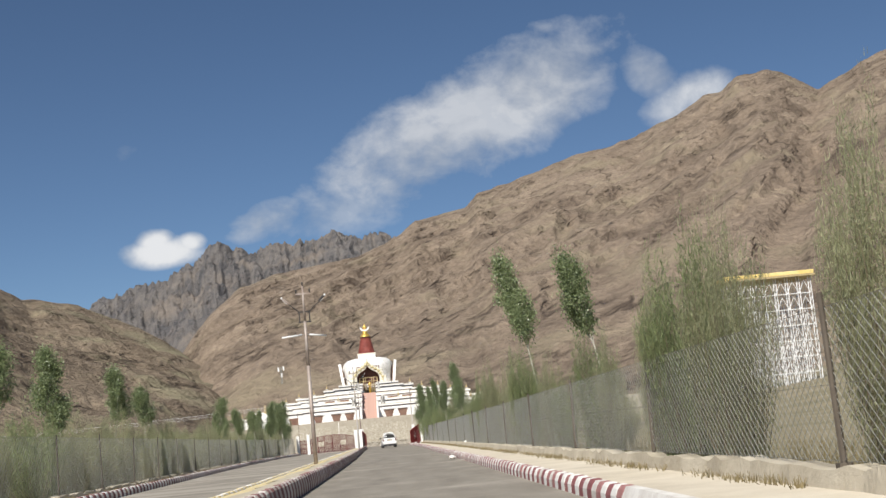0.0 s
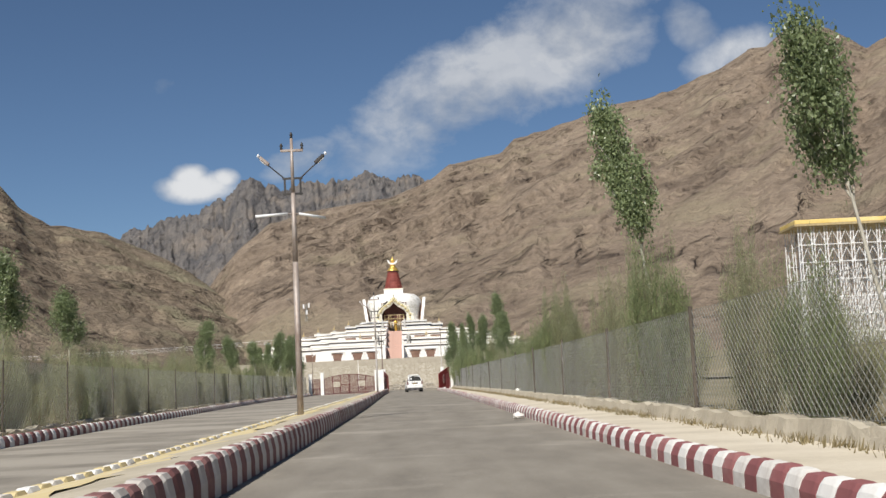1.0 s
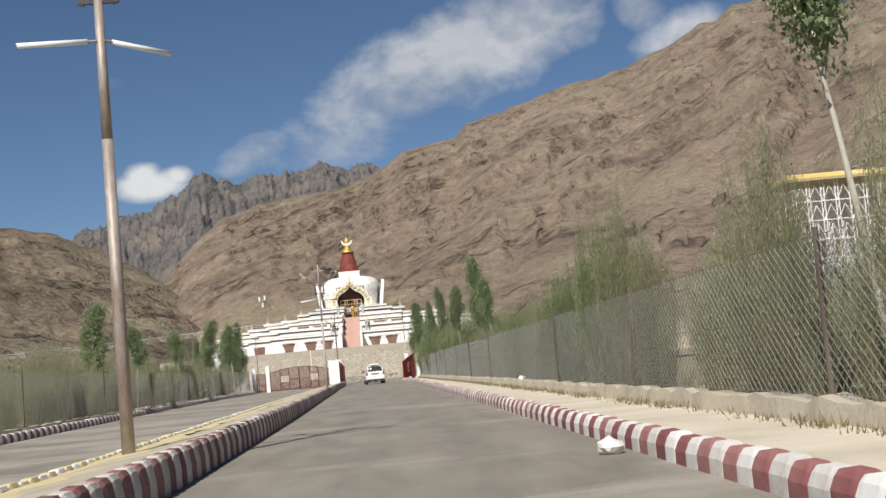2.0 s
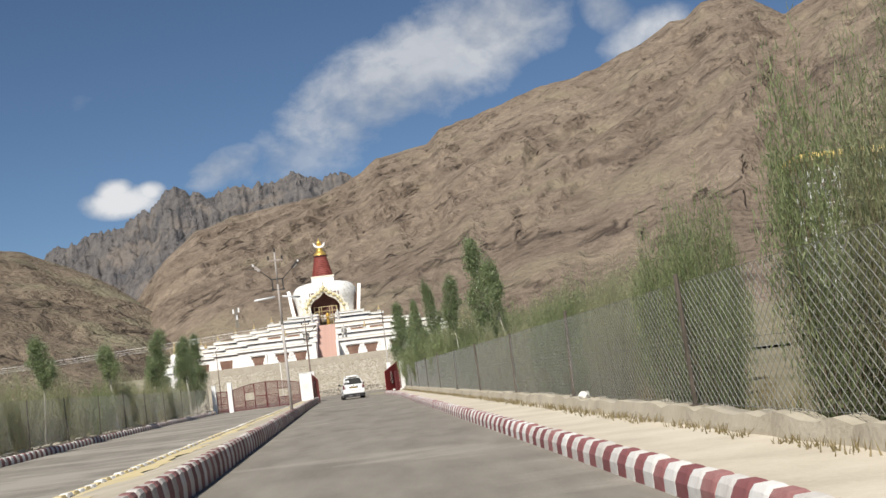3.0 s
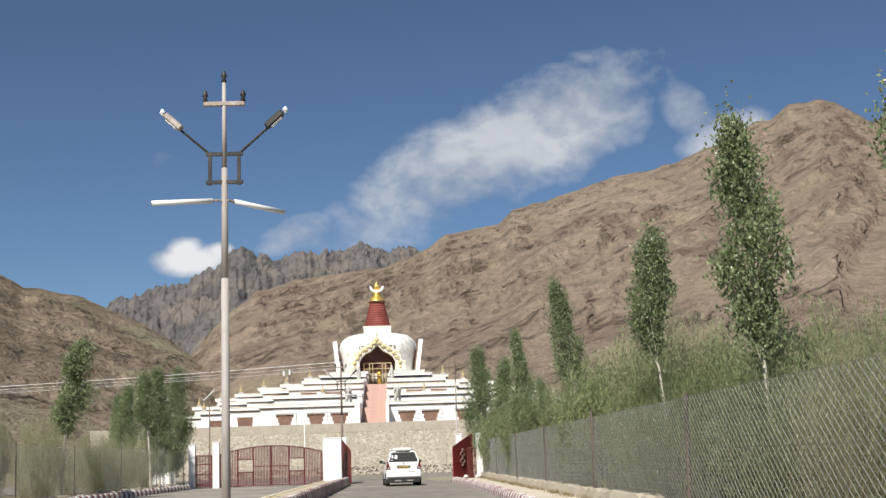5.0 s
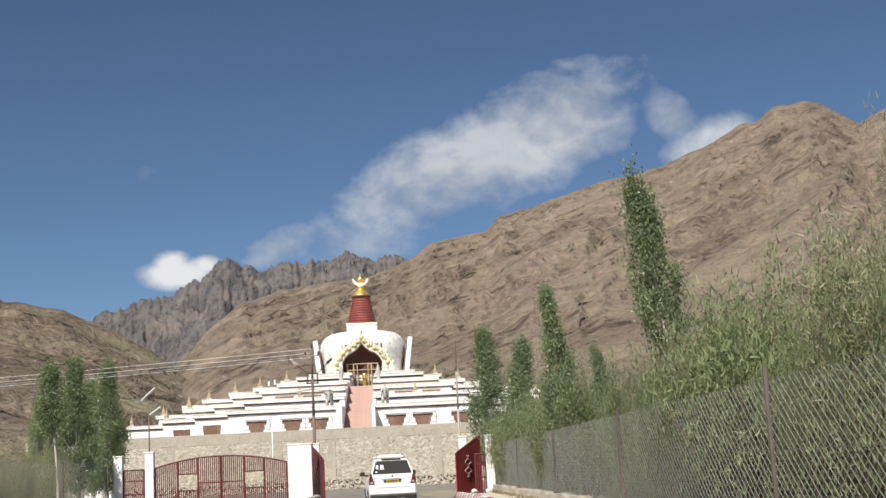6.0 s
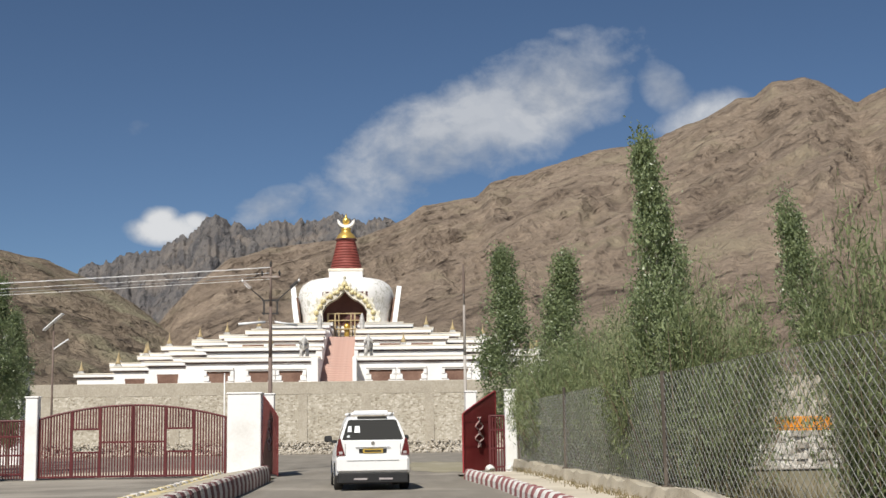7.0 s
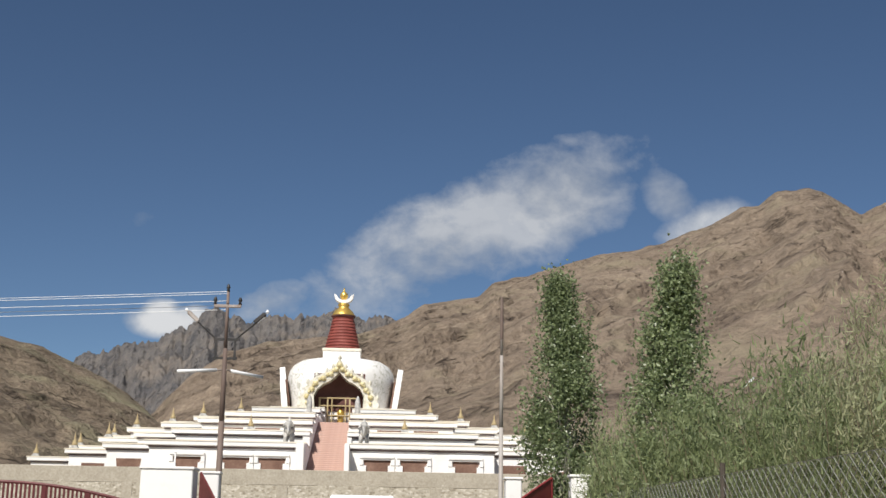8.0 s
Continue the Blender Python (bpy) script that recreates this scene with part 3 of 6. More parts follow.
def mountain(name, mat, label, bearings, crest, reach, foot, seed, rough, beds, dip=0.0, spires=0.0, shape=1.15, ledge=1.0):
    """A slope that climbs from its foot to a crest. bearings: (first, last, count) in degrees; crest: (bearing, rise in degrees);
    reach and foot: (bearing, metres) of crest and foot."""
    az = np.linspace(*bearings)
    el = np.interp(az, *zip(*crest))
    far = np.interp(az, *zip(*reach))
    near = np.interp(az, *zip(*foot))
    s = np.concatenate([np.linspace(0, 1, 330), np.linspace(1.02, 1.5, 10)])[:, None]
    r = near + (far - near) * s
    a = np.radians(az)[None, :] + 0 * s
    x, y = r * np.sin(a), CENTRE_Y + r * np.cos(a)
    top = far * np.tan(np.radians(el))
    up = np.where(s <= 1, s**shape, np.maximum(0, 1 - (s - 1) * 2.0) ** 1.5)
    z = top * up
    grow = np.clip(s * 3.0, 0, 1) * np.clip(1.6 - s, 0.15, 1)
    # spurs and gullies run down the slope
    k = np.degrees(a)
    gully = fbm(k * 0.30 + fbm(x / 400, y / 400, seed + 5) * 1.6, s * 2.6 + 0 * k, seed, 5, 0.55, True)
    lumps = fbm(x / 190, y / 380, seed + 40, 6, 0.56)
    z = z + grow * (gully * rough * top * 0.085 + lumps * rough * 60)
    # rock beds stand out as broken ledges that climb to one side
    for size, strong, shift in ((beds * 2.2, 0.5, 0), (beds, 0.7, 200), (beds * 0.5, 0.6, 400)):
        level = (z - dip * x + fbm(x / 300, y / 600, seed + 60 + shift, 4) * 34 + fbm(x / 60, y / 180, seed + 61 + shift, 3) * 8) / size
        tooth = level - np.floor(level)
        broken = np.clip(fbm(x / 150, y / 260, seed + 70 + shift, 4) * 2.4 + 0.45, 0, 1)
        w = np.clip(tooth / 0.55, 0, 1)
        z = z + grow * size * strong * ledge * (w * w * (3 - 2 * w) - tooth) * broken
    if spires:
        comb = fbm(k * 2.2, s * 3.0 + 0 * k, seed + 90, 4, 0.6, True) + 0.7 * fbm(k * 6.0, s * 4.0 + 0 * k, seed + 95, 4, 0.6, True)
        z = z + spires * comb * np.clip((s - 0.3) * 2.2, 0, 1) * np.clip(1.8 - s, 0, 1)
    z = z + grow * (fbm(x / 40, y / 110, seed + 120, 4, 0.6) * 10.0 + fbm(x / 15, y / 45, seed + 140, 2, 0.6) * 3.5)
    # keep the skyline near the crest's rise
    ease = 1 - 0.62 * np.exp(-(((s - 1) / 0.07) ** 2))
    z = top * up + (z - top * up) * np.where(spires > 0, 1.0, ease)
    if not spires:
        # no bump on the face stands out over the crest behind it
        lim = r * np.tan(np.radians(el + 0.22 * fbm(az * 1.7, az * 0, seed + 7, 4)))
        d = lim - z
        z = np.where(s <= 1, lim - 0.5 * (d + np.sqrt(d * d + 36.0)), z)
    z[0, :] = -6.0
    z = np.where(s < 0.02, np.minimum(z, 2.0), z)
    ob = grid_mesh(name, x, y, z, mat)
    return tagged(ob, label, "mountain", "", "structure")


RIGHT_CREST = [(-13, 2.0), (-10.5, 3.6), (-9.1, 4.9), (-8.4, 5.8), (-7.7, 6.5), (-6.3, 7.5), (-4.65, 7.95), (-3.4, 8.1), (-2.3, 8.3), (-0.75, 8.45), (0.6, 8.95), (1.3, 9.33), (2.0, 9.78), (3.1, 9.95), (4.4, 10.2), (5.0, 10.75), (5.8, 10.9), (7.3, 11.3), (8.3, 11.6), (9.8, 12.05), (11.1, 12.15), (12.5, 12.5), (13.2, 12.75), (14.5, 13.2), (15.2, 13.5), (15.8, 13.85),
               (16.5, 13.88), (17.0, 14.25), (17.3, 14.45), (18.1, 14.46), (18.6, 14.6), (19.2, 14.4), (19.8, 14.0), (20.75, 13.35), (21.3, 13.65), (21.9, 13.85), (22.8, 14.3), (24.5, 14.7), (32, 15.5), (45, 14), (75, 9)]
LEFT_CREST = [(-75, 8), (-45, 12), (-27, 12), (-22.8, 11.3), (-21.9, 10.9), (-20.9, 10.15), (-19.7, 10.1), (-18.3, 9.55), (-17.5, 8.6), (-16.6, 8.0), (-16.1, 7.7), (-15.4, 7.7), (-14.5, 7.45), (-13.7, 7.35), (-13.0, 7.0), (-11.3, 6.2), (-10.2, 5.6), (-9.5, 5.1), (-8.6, 4.3), (-7.3, 3.1), (-5, 1.6), (-2, 0.5)]
GREY_CREST = [(-16, 4.5), (-13.5, 6.1), (-12.5, 6.85), (-9.5, 7.7), (-8.2, 8.2), (-7.35, 8.9), (-6.6, 8.75), (-5.7, 8.5), (-4.6, 8.75), (-3.4, 8.95), (-2.6, 9.05), (-1.85, 9.2), (-0.9, 8.9), (0.4, 8.95), (1.3, 8.6), (5, 7.0)]
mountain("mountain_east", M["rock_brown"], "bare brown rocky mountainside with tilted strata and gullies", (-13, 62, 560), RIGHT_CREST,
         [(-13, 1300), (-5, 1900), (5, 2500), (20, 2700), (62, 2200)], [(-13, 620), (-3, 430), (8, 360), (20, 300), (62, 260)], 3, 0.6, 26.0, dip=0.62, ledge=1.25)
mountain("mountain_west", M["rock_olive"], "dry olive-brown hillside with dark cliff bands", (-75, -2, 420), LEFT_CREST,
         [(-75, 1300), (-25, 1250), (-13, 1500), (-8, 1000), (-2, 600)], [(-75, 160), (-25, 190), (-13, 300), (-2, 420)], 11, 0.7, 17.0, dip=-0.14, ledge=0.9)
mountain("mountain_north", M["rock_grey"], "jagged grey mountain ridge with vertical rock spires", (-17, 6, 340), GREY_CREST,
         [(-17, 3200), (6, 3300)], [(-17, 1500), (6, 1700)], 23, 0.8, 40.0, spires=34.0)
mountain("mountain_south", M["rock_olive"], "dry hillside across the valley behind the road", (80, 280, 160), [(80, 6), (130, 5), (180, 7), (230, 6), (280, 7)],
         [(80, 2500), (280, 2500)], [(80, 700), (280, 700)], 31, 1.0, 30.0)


def ground():
    """One sheet from under the road to the horizon, with a low roll beyond the fences."""
    r = np.concatenate([np.linspace(0, 300, 61), np.linspace(320, 4200, 60)])[:, None]
    a = np.linspace(0, 2 * math.pi, 145)[None, :]
    x, y = r * np.sin(a), CENTRE_Y + r * np.cos(a)
    off = np.clip((np.abs(x + 4) - 22) / 60, 0, 1) + np.clip((y - 330) / 200, 0, 1)
    z = -0.06 + off * (2.2 * fbm(x / 60, y / 60, 50, 4) + np.clip(-x - 40, 0, 200) * 0.02) + np.clip(x - 40, 0, 90) * 0.12 * np.clip((y - 60) / 80, 0, 1)
    tagged(grid_mesh("ground", x, y, z, M["meadow"]), "dry stony valley ground with sparse grass", "ground", "", "structure")


ground()


# ---- road, kerbs, median, walkway ----
GATE_Y, WALL_Y = 176.0, 222.0


def line_x(table, y):
    return float(np.interp(y, *zip(*table)))


RIGHT_KERB = [(-60, 3.0), (150, 3.05), (164, 2.85), (171, 2.45)]
MEDIAN_R = [(-60, -2.25), (50, -2.3), (80, -2.42), (109, -2.7), (144, -3.05), (172, -3.15)]
MEDIAN_L = [(-60, -3.9), (40, -4.15), (100, -4.5), (172, -4.75)]
LEFT_KERB = [(-60, -8.2), (40, -9.7), (70, -10.9), (120, -12.5), (150, -12.75), (174, -12.3)]
FENCE_R = [(-60, 5.25), (100, 5.2), (176, 4.55)]
FENCE_L = [(-60, -9.6), (40, -11.1), (70, -12.2), (120, -13.5), (150, -13.7), (177, -13.1)]


def strip(name, left, right, y0, y1, z, mat, label, step=4.0, thick=0.3, category="", tilt=0.0):
    """A band of ground between two lines, with its own thickness (none: a film of dust or paint); tilt: rise of its right edge."""
    bm = bmesh.new()
    ys = [y0 + (y1 - y0) * i / max(1, round((y1 - y0) / step)) for i in range(round((y1 - y0) / step) + 1)]
    prev = None
    for y in ys:
        xl, xr = left(y), right(y)
        row = [bm.verts.new((xl, y, z)), bm.verts.new(((xl + xr) / 2, y, z + tilt / 2)), bm.verts.new((xr, y, z + tilt))]
        if thick:
            row = [bm.verts.new((xl, y, z - thick)), *row, bm.verts.new((xr, y, z - thick))]
        if prev:
            for i in range(len(row) - 1):
                bm.faces.new((prev[i], row[i], row[i + 1], prev[i + 1]))
        prev = row
    bmesh.ops.recalc_face_normals(bm, faces=bm.faces[:])
    bm.normal_update()
    if not thick and bm.faces[:][0].normal.z < 0:
        bmesh.ops.reverse_faces(bm, faces=bm.faces[:])
    return structure(name, bm, mat, label, category=category or name.rsplit("_", 1)[0])


strip("road_1", lambda y: line_x(MEDIAN_R, y) - 0.05, lambda y: line_x(RIGHT_KERB, y) + 0.05, -60, 175, 0.0, M["asphalt"], "dusty grey asphalt lane", category="road")
strip("road_2", lambda y: line_x(LEFT_KERB, y) - 0.05, lambda y: line_x(MEDIAN_L, y) + 0.05, -60, 175, 0.004, M["asphalt_dusty"], "dusty grey asphalt lane beside the median", category="road")
strip("road_3", lambda y: -46.0, lambda y: 40.0, 175, WALL_Y - 1.4, 0.0, M["asphalt"], "asphalt forecourt below the stone wall", category="road")
strip("pavement_1", lambda y: line_x(RIGHT_KERB, y) + 0.2, lambda y: line_x(FENCE_R, y) - 0.1, -60, 172, 0.17, M["dust"], "pale dusty footway beside the kerb", category="pavement")
strip("pavement_2", lambda y: line_x(FENCE_L, y) + 0.1, lambda y: line_x(LEFT_KERB, y) - 0.2, -60, 175, 0.15, M["dust"], "pale dusty verge beside the fence", category="pavement")
strip("median", lambda y: line_x(MEDIAN_L, y) + 0.2, lambda y: line_x(MEDIAN_R, y) - 0.2, -60, 172, 0.235, M["sand_median"], "sand-filled median between the lanes", category="median", tilt=0.18)
strip("median_stripe", lambda y: line_x(MEDIAN_L, y) + 0.24 + 0.05 * math.sin(y * 0.9) + 0.04 * math.sin(y * 3.1), lambda y: line_x(MEDIAN_L, y) + 0.95 + 0.12 * math.sin(y * 0.35) + 0.09 * math.sin(y * 1.3) + 0.07 * math.sin(y * 3.7), -20, 168, 0.248, M["yellow_paint"],
      "faded yellow painted strip on the median", step=0.5, thick=0.0, category="paint", tilt=0.077)


M["verge"] = material("verge", [(0.22, 0.21, 0.13), (0.30, 0.27, 0.19), (0.40, 0.36, 0.28)], 0.9, 0.95, 0.5, fine=18, dist=0.04)


def ragged_patch(name, x, y, w, d, z, mat, label, seed):
    """A thin sheet of dirt with a ragged edge."""
    r = random.Random(seed)
    bm = bmesh.new()
    ring = []
    for i in range(28):
        t = 2 * math.pi * i / 28
        k = 0.78 + 0.34 * r.random()
        ring.append(bm.verts.new((x + w * 0.5 * k * math.cos(t), y + d * 0.5 * k * math.sin(t), z)))
    bm.faces.new(ring)
    structure(name, bm, mat, label, category="patch")


ragged_patch("dirt_patch", 2.6, 185.5, 3.2, 17.0, 0.006, M["verge"], "bare dirt with thin grass beside the open gate", 3)
ragged_patch("dust_patch", -8.0, 181.0, 8.0, 8.5, 0.008, M["dust"], "pale dust lying behind the closed gate", 6)

def kerb_mesh(name, length, mat, high=0.29, drop=0.012):
    """One kerb stone along +y, its face to -x: upright below, leaning back above, its top rounded off to both ends."""
    prof = [(0.0, -0.1), (0.0, high * 0.5), (0.035, high - 0.05), (0.075, high), (0.20, high + 0.005), (0.23, high - 0.04), (0.23, -0.1)]
    bm = bmesh.new()
    g = 0.006
    rows = []
    for y, low in ((g, 1.0), (length * 0.2, 0.0), (length * 0.8, 0.0), (length - g, 1.0)):
        rows.append([bm.verts.new((x + (low * drop * 0.5 if x < 0.1 else 0.0), y, z - (low * drop if z > high * 0.6 else 0.0))) for x, z in prof])
    for a, b in zip(rows, rows[1:]):
        for i in range(len(prof)):
            j = (i + 1) % len(prof)
            bm.faces.new((a[i], b[i], b[j], a[j]))
    bm.faces.new(rows[0][::-1])
    bm.faces.new(rows[-1])
    bmesh.ops.recalc_face_normals(bm, faces=bm.faces[:])
    return finish(bm, name, mat)


STONE = 0.45
KERB_RED, KERB_WHITE = kerb_mesh("kerb_stone_red", STONE, M["kerb_red"]), kerb_mesh("kerb_stone_white", STONE, M["kerb_white"])
KERB_OCHRE = kerb_mesh("kerb_stone_ochre", STONE, M["yellow_paint"], 0.29, 0.035)
KERB_PALE = kerb_mesh("kerb_stone_pale", STONE, M["kerb_white"], 0.29, 0.035)
KERB_RED_SHADE = kerb_mesh("kerb_stone_red_shade", STONE, M["kerb_red_shade"], 0.29, 0.03)
TALL_PALE, TALL_RED_SHADE = kerb_mesh("kerb_stone_tall", STONE, M["kerb_dusty_shade"], 0.46, 0.03), kerb_mesh("kerb_stone_tall", STONE, M["kerb_red_shade"], 0.46, 0.03)


def kerb(name, table, label, face, y0, y1, colours, high=0.29):
    """A kerb as a thing with its stones. face: +1 when the face looks to +x."""
    body = thing(name, (0, y0, 0), label, "kerb", "kerbs of the road", "structure")
    rng = random.Random(len(name))
    n = round((y1 - y0) / STONE)
    rest = {}
    for i in range(n):
        y = y0 + i * STONE
        x, x2 = line_x(table, y), line_x(table, y + STONE)
        turn = math.degrees(math.atan2(-(x2 - x), STONE))
        me = colours[i % len(colours)]
        m = pose(x, y - y0, rng.uniform(-0.012, 0.008), 0, rng.uniform(-1, 1), turn)
        if face > 0:
            m = pose(x2, y - y0 + STONE, rng.uniform(-0.012, 0.008), 0, rng.uniform(-1, 1), turn + 180)
        if i < 300:
            ob = new("kerb_stone", me)
            ob.parent = body
            ob.matrix_basis = m
        else:
            bm = rest.setdefault(me.name, (bmesh.new(), me))[0]
            bm.from_mesh(me)
            fresh = bm.verts[-len(me.vertices):]
            bmesh.ops.transform(bm, matrix=m, verts=fresh)
    for bm, me in rest.values():
        ob = part("kerb_run", bm, me.materials[0], body)
        ob["kind"] = "stuff"
    # a plain run behind and before the painted stones
    bm = bmesh.new()
    s = 1 if face < 0 else -1
    path = [(line_x(table, y), y - y0, 0) for y in np.linspace(-58, y0 - 0.02, 12)]
    sweep(bm, [(0.0, -0.1), (0.0, high * 0.5), (s * 0.075, high), (s * 0.2, high + 0.005), (s * 0.23, -0.1)], path)
    part("kerb_end", bm, M["kerb_white"], body)
    return body


# ---- fences ----
def fence(name, table, y0, y1, high, base, label, gap=8.0, cell=0.13, thick=0.02, wire_r=0.0055):
    """Posts with chain-link panels between them on a low rough wall."""
    body = thing(name, (0, y0, 0), label, "fence", "roadside fences", "structure")
    ys = [y0 + gap * i for i in range(int((y1 - y0) / gap) + 1)]
    if ys[-1] < y1 - 1:
        ys.append(y1)
    rng = random.Random(len(name) + 3)
    for i, y in enumerate(ys):
        x = line_x(table, y)
        bm = bmesh.new()
        lean = rng.uniform(-0.05, 0.05)
        z1 = high + rng.uniform(0.0, 0.15)
        for p, q in (((0, 0, base - 0.1), (lean, 0.02, z1)),):
            tube(bm, (x + p[0], y - y0, p[2]), (x + q[0], y - y0 + q[1], q[2]), thick, thick * 0.85, 8)
        box(bm, x - 0.08, x + 0.08, y - y0 - 0.08, y - y0 + 0.08, base - 0.04, base + 0.03)
        part("post", bm, M["post_dark"], body, "dark weathered post")
        if i + 1 == len(ys):
            break
        bm = bmesh.new()
        ya, yb = y, ys[i + 1]
        hgt = high - base - 0.06
        run = 1.45 * hgt
        r = wire_r
        count = int((yb - ya + run) / cell)

        def wire(a, b):
            # a: (along, up) start and b: end, cut to the panel
            pts = []
            for u, w in (a, b):
                yy = ya + u
                pts.append(Vector((line_x(table, yy), yy - y0, base + 0.03 + w)))
            d = (pts[1] - pts[0]).normalized()
            n1 = d.cross(Vector((1, 0, 0))).normalized() * r
            n2 = Vector((r, 0, 0))
            ring = [[bm.verts.new(p + o) for o in (n1, n2 - n1 * 0.5, -n2 - n1 * 0.5)] for p in pts]
            for k in range(3):
                j = (k + 1) % 3
                bm.faces.new((ring[0][k], ring[0][j], ring[1][j], ring[1][k]))

        span = yb - ya
        for k in range(count):
            u0 = k * cell - run
            for flip in (False, True):
                a, b = (u0, 0.0), (u0 + run, hgt)
                if a[0] < 0:
                    a = (0.0, -a[0] / run * hgt)
                if b[0] > span:
                    b = (span, hgt * (span - u0) / run)
                if b[0] - a[0] < 0.02:
                    continue
                if flip:
                    a, b = (a[0], hgt - a[1]), (b[0], hgt - b[1])
                wire(a, b)
        for w in (0.02, hgt * 0.5, hgt):
            wire((0, w), (span, w))
        part("chain_link", bm, M["galvanised"], body, "grey galvanised chain-link netting")
    return body


def plinth(name, table, y0, y1, high, mat, label, wide=0.4, side=0.0):
    bm = bmesh.new()
    rng = random.Random(9)
    prev = None
    y = y0
    while y <= y1 + 0.01:
        x = line_x(table, y) + side
        top, w0, w1 = high + rng.uniform(-0.05, 0.05), wide * 0.5 + rng.uniform(-0.03, 0.03), wide * 0.5 + rng.uniform(-0.03, 0.03)
        row = [bm.verts.new(p) for p in ((x - w0 - 0.06, y, -0.05), (x - w0, y, top * 0.6), (x - w0 * 0.8, y, top), (x + w1 * 0.8, y, top + rng.uniform(-0.02, 0.02)), (x + w1, y, top * 0.6), (x + w1 + 0.06, y, -0.05))]
        if prev:
            for i in range(5):
                bm.faces.new((prev[i], row[i], row[i + 1], prev[i + 1]))
        else:
            bm.faces.new(row)
        prev = row
        y += 0.5
    bm.faces.new(prev[::-1])
    bmesh.ops.recalc_face_normals(bm, faces=bm.faces[:])
    return structure(name, bm, mat, label, category="low wall")


plinth("plinth_1", FENCE_R, -45, 175.5, 0.42, M["cement"], "low rough cement and rubble wall under the fence")
plinth("plinth_2", FENCE_L, -40, 176, 0.30, M["cement"], "low rough cement wall under the far fence")
fence("fence_1", FENCE_R, -43.5, 175.4, 2.3, 0.42, "tall chain-link fence on dark weathered posts", 11.0, 0.22, 0.045, 0.0043)
fence("fence_2", FENCE_L, 9, 176.5, 2.3, 0.30, "chain-link fence on slim posts across the road", 8.0, 0.28, 0.028, 0.0043)


# ---- retaining wall and terrace ----
def retaining_wall():
    body = thing("retaining_wall", (0, WALL_Y, 0), "rough grey-brown stone retaining wall with cement joints", "wall", "", "structure")
    rng = np.random.default_rng(4)
    x = np.arange(-29.4, 45.01, 0.3)
    z = np.linspace(-0.3, 4.62, 22)
    X, Z = np.meshgrid(x, z)
    Y = 0.03 * fbm(X / 0.9, Z / 0.7, 77, 3) * 2 + 0.02 * rng.random(X.shape) - (4.62 - Z) * 0.03
    ob = grid_mesh("stone_face", X, Y, Z, M["masonry"], False)
    ob.parent = body
    bm = bmesh.new()
    box(bm, -29.4, 45, 0.12, 1.0, -0.3, 4.6)
    part("core", bm, M["masonry"], body)
    bm = bmesh.new()
    box(bm, -29.5, 45, -0.025, 1.05, 3.98, 4.84, 0.02)
    part("coping", bm, M["wall_cement"], body, "pale cement beam along the wall's top")
    for k in range(-6, 11):
        c = -0.81 + 4.28 * k
        bm = bmesh.new()
        for z0, z1, out in ((-0.3, 1.70, 0.145), (1.70, 3.0, 0.095), (3.0, 3.98, 0.045)):
            box(bm, c - 0.30, c + 0.30, -out, 0.2, z0, z1, 0.012)
        part("pier", bm, M["wall_cement"], body, "pale cement pier between stone panels")
    return body


retaining_wall()
bm = bmesh.new()
box(bm, -29.4, 45, WALL_Y + 0.9, 345, -0.5, 4.78)
structure("terrace", bm, M["soil"], "levelled gravel terrace behind the retaining wall", category="terrace")


# ---- stupa ----
SX, SY, SZ = -3.6, 282.0, 4.78


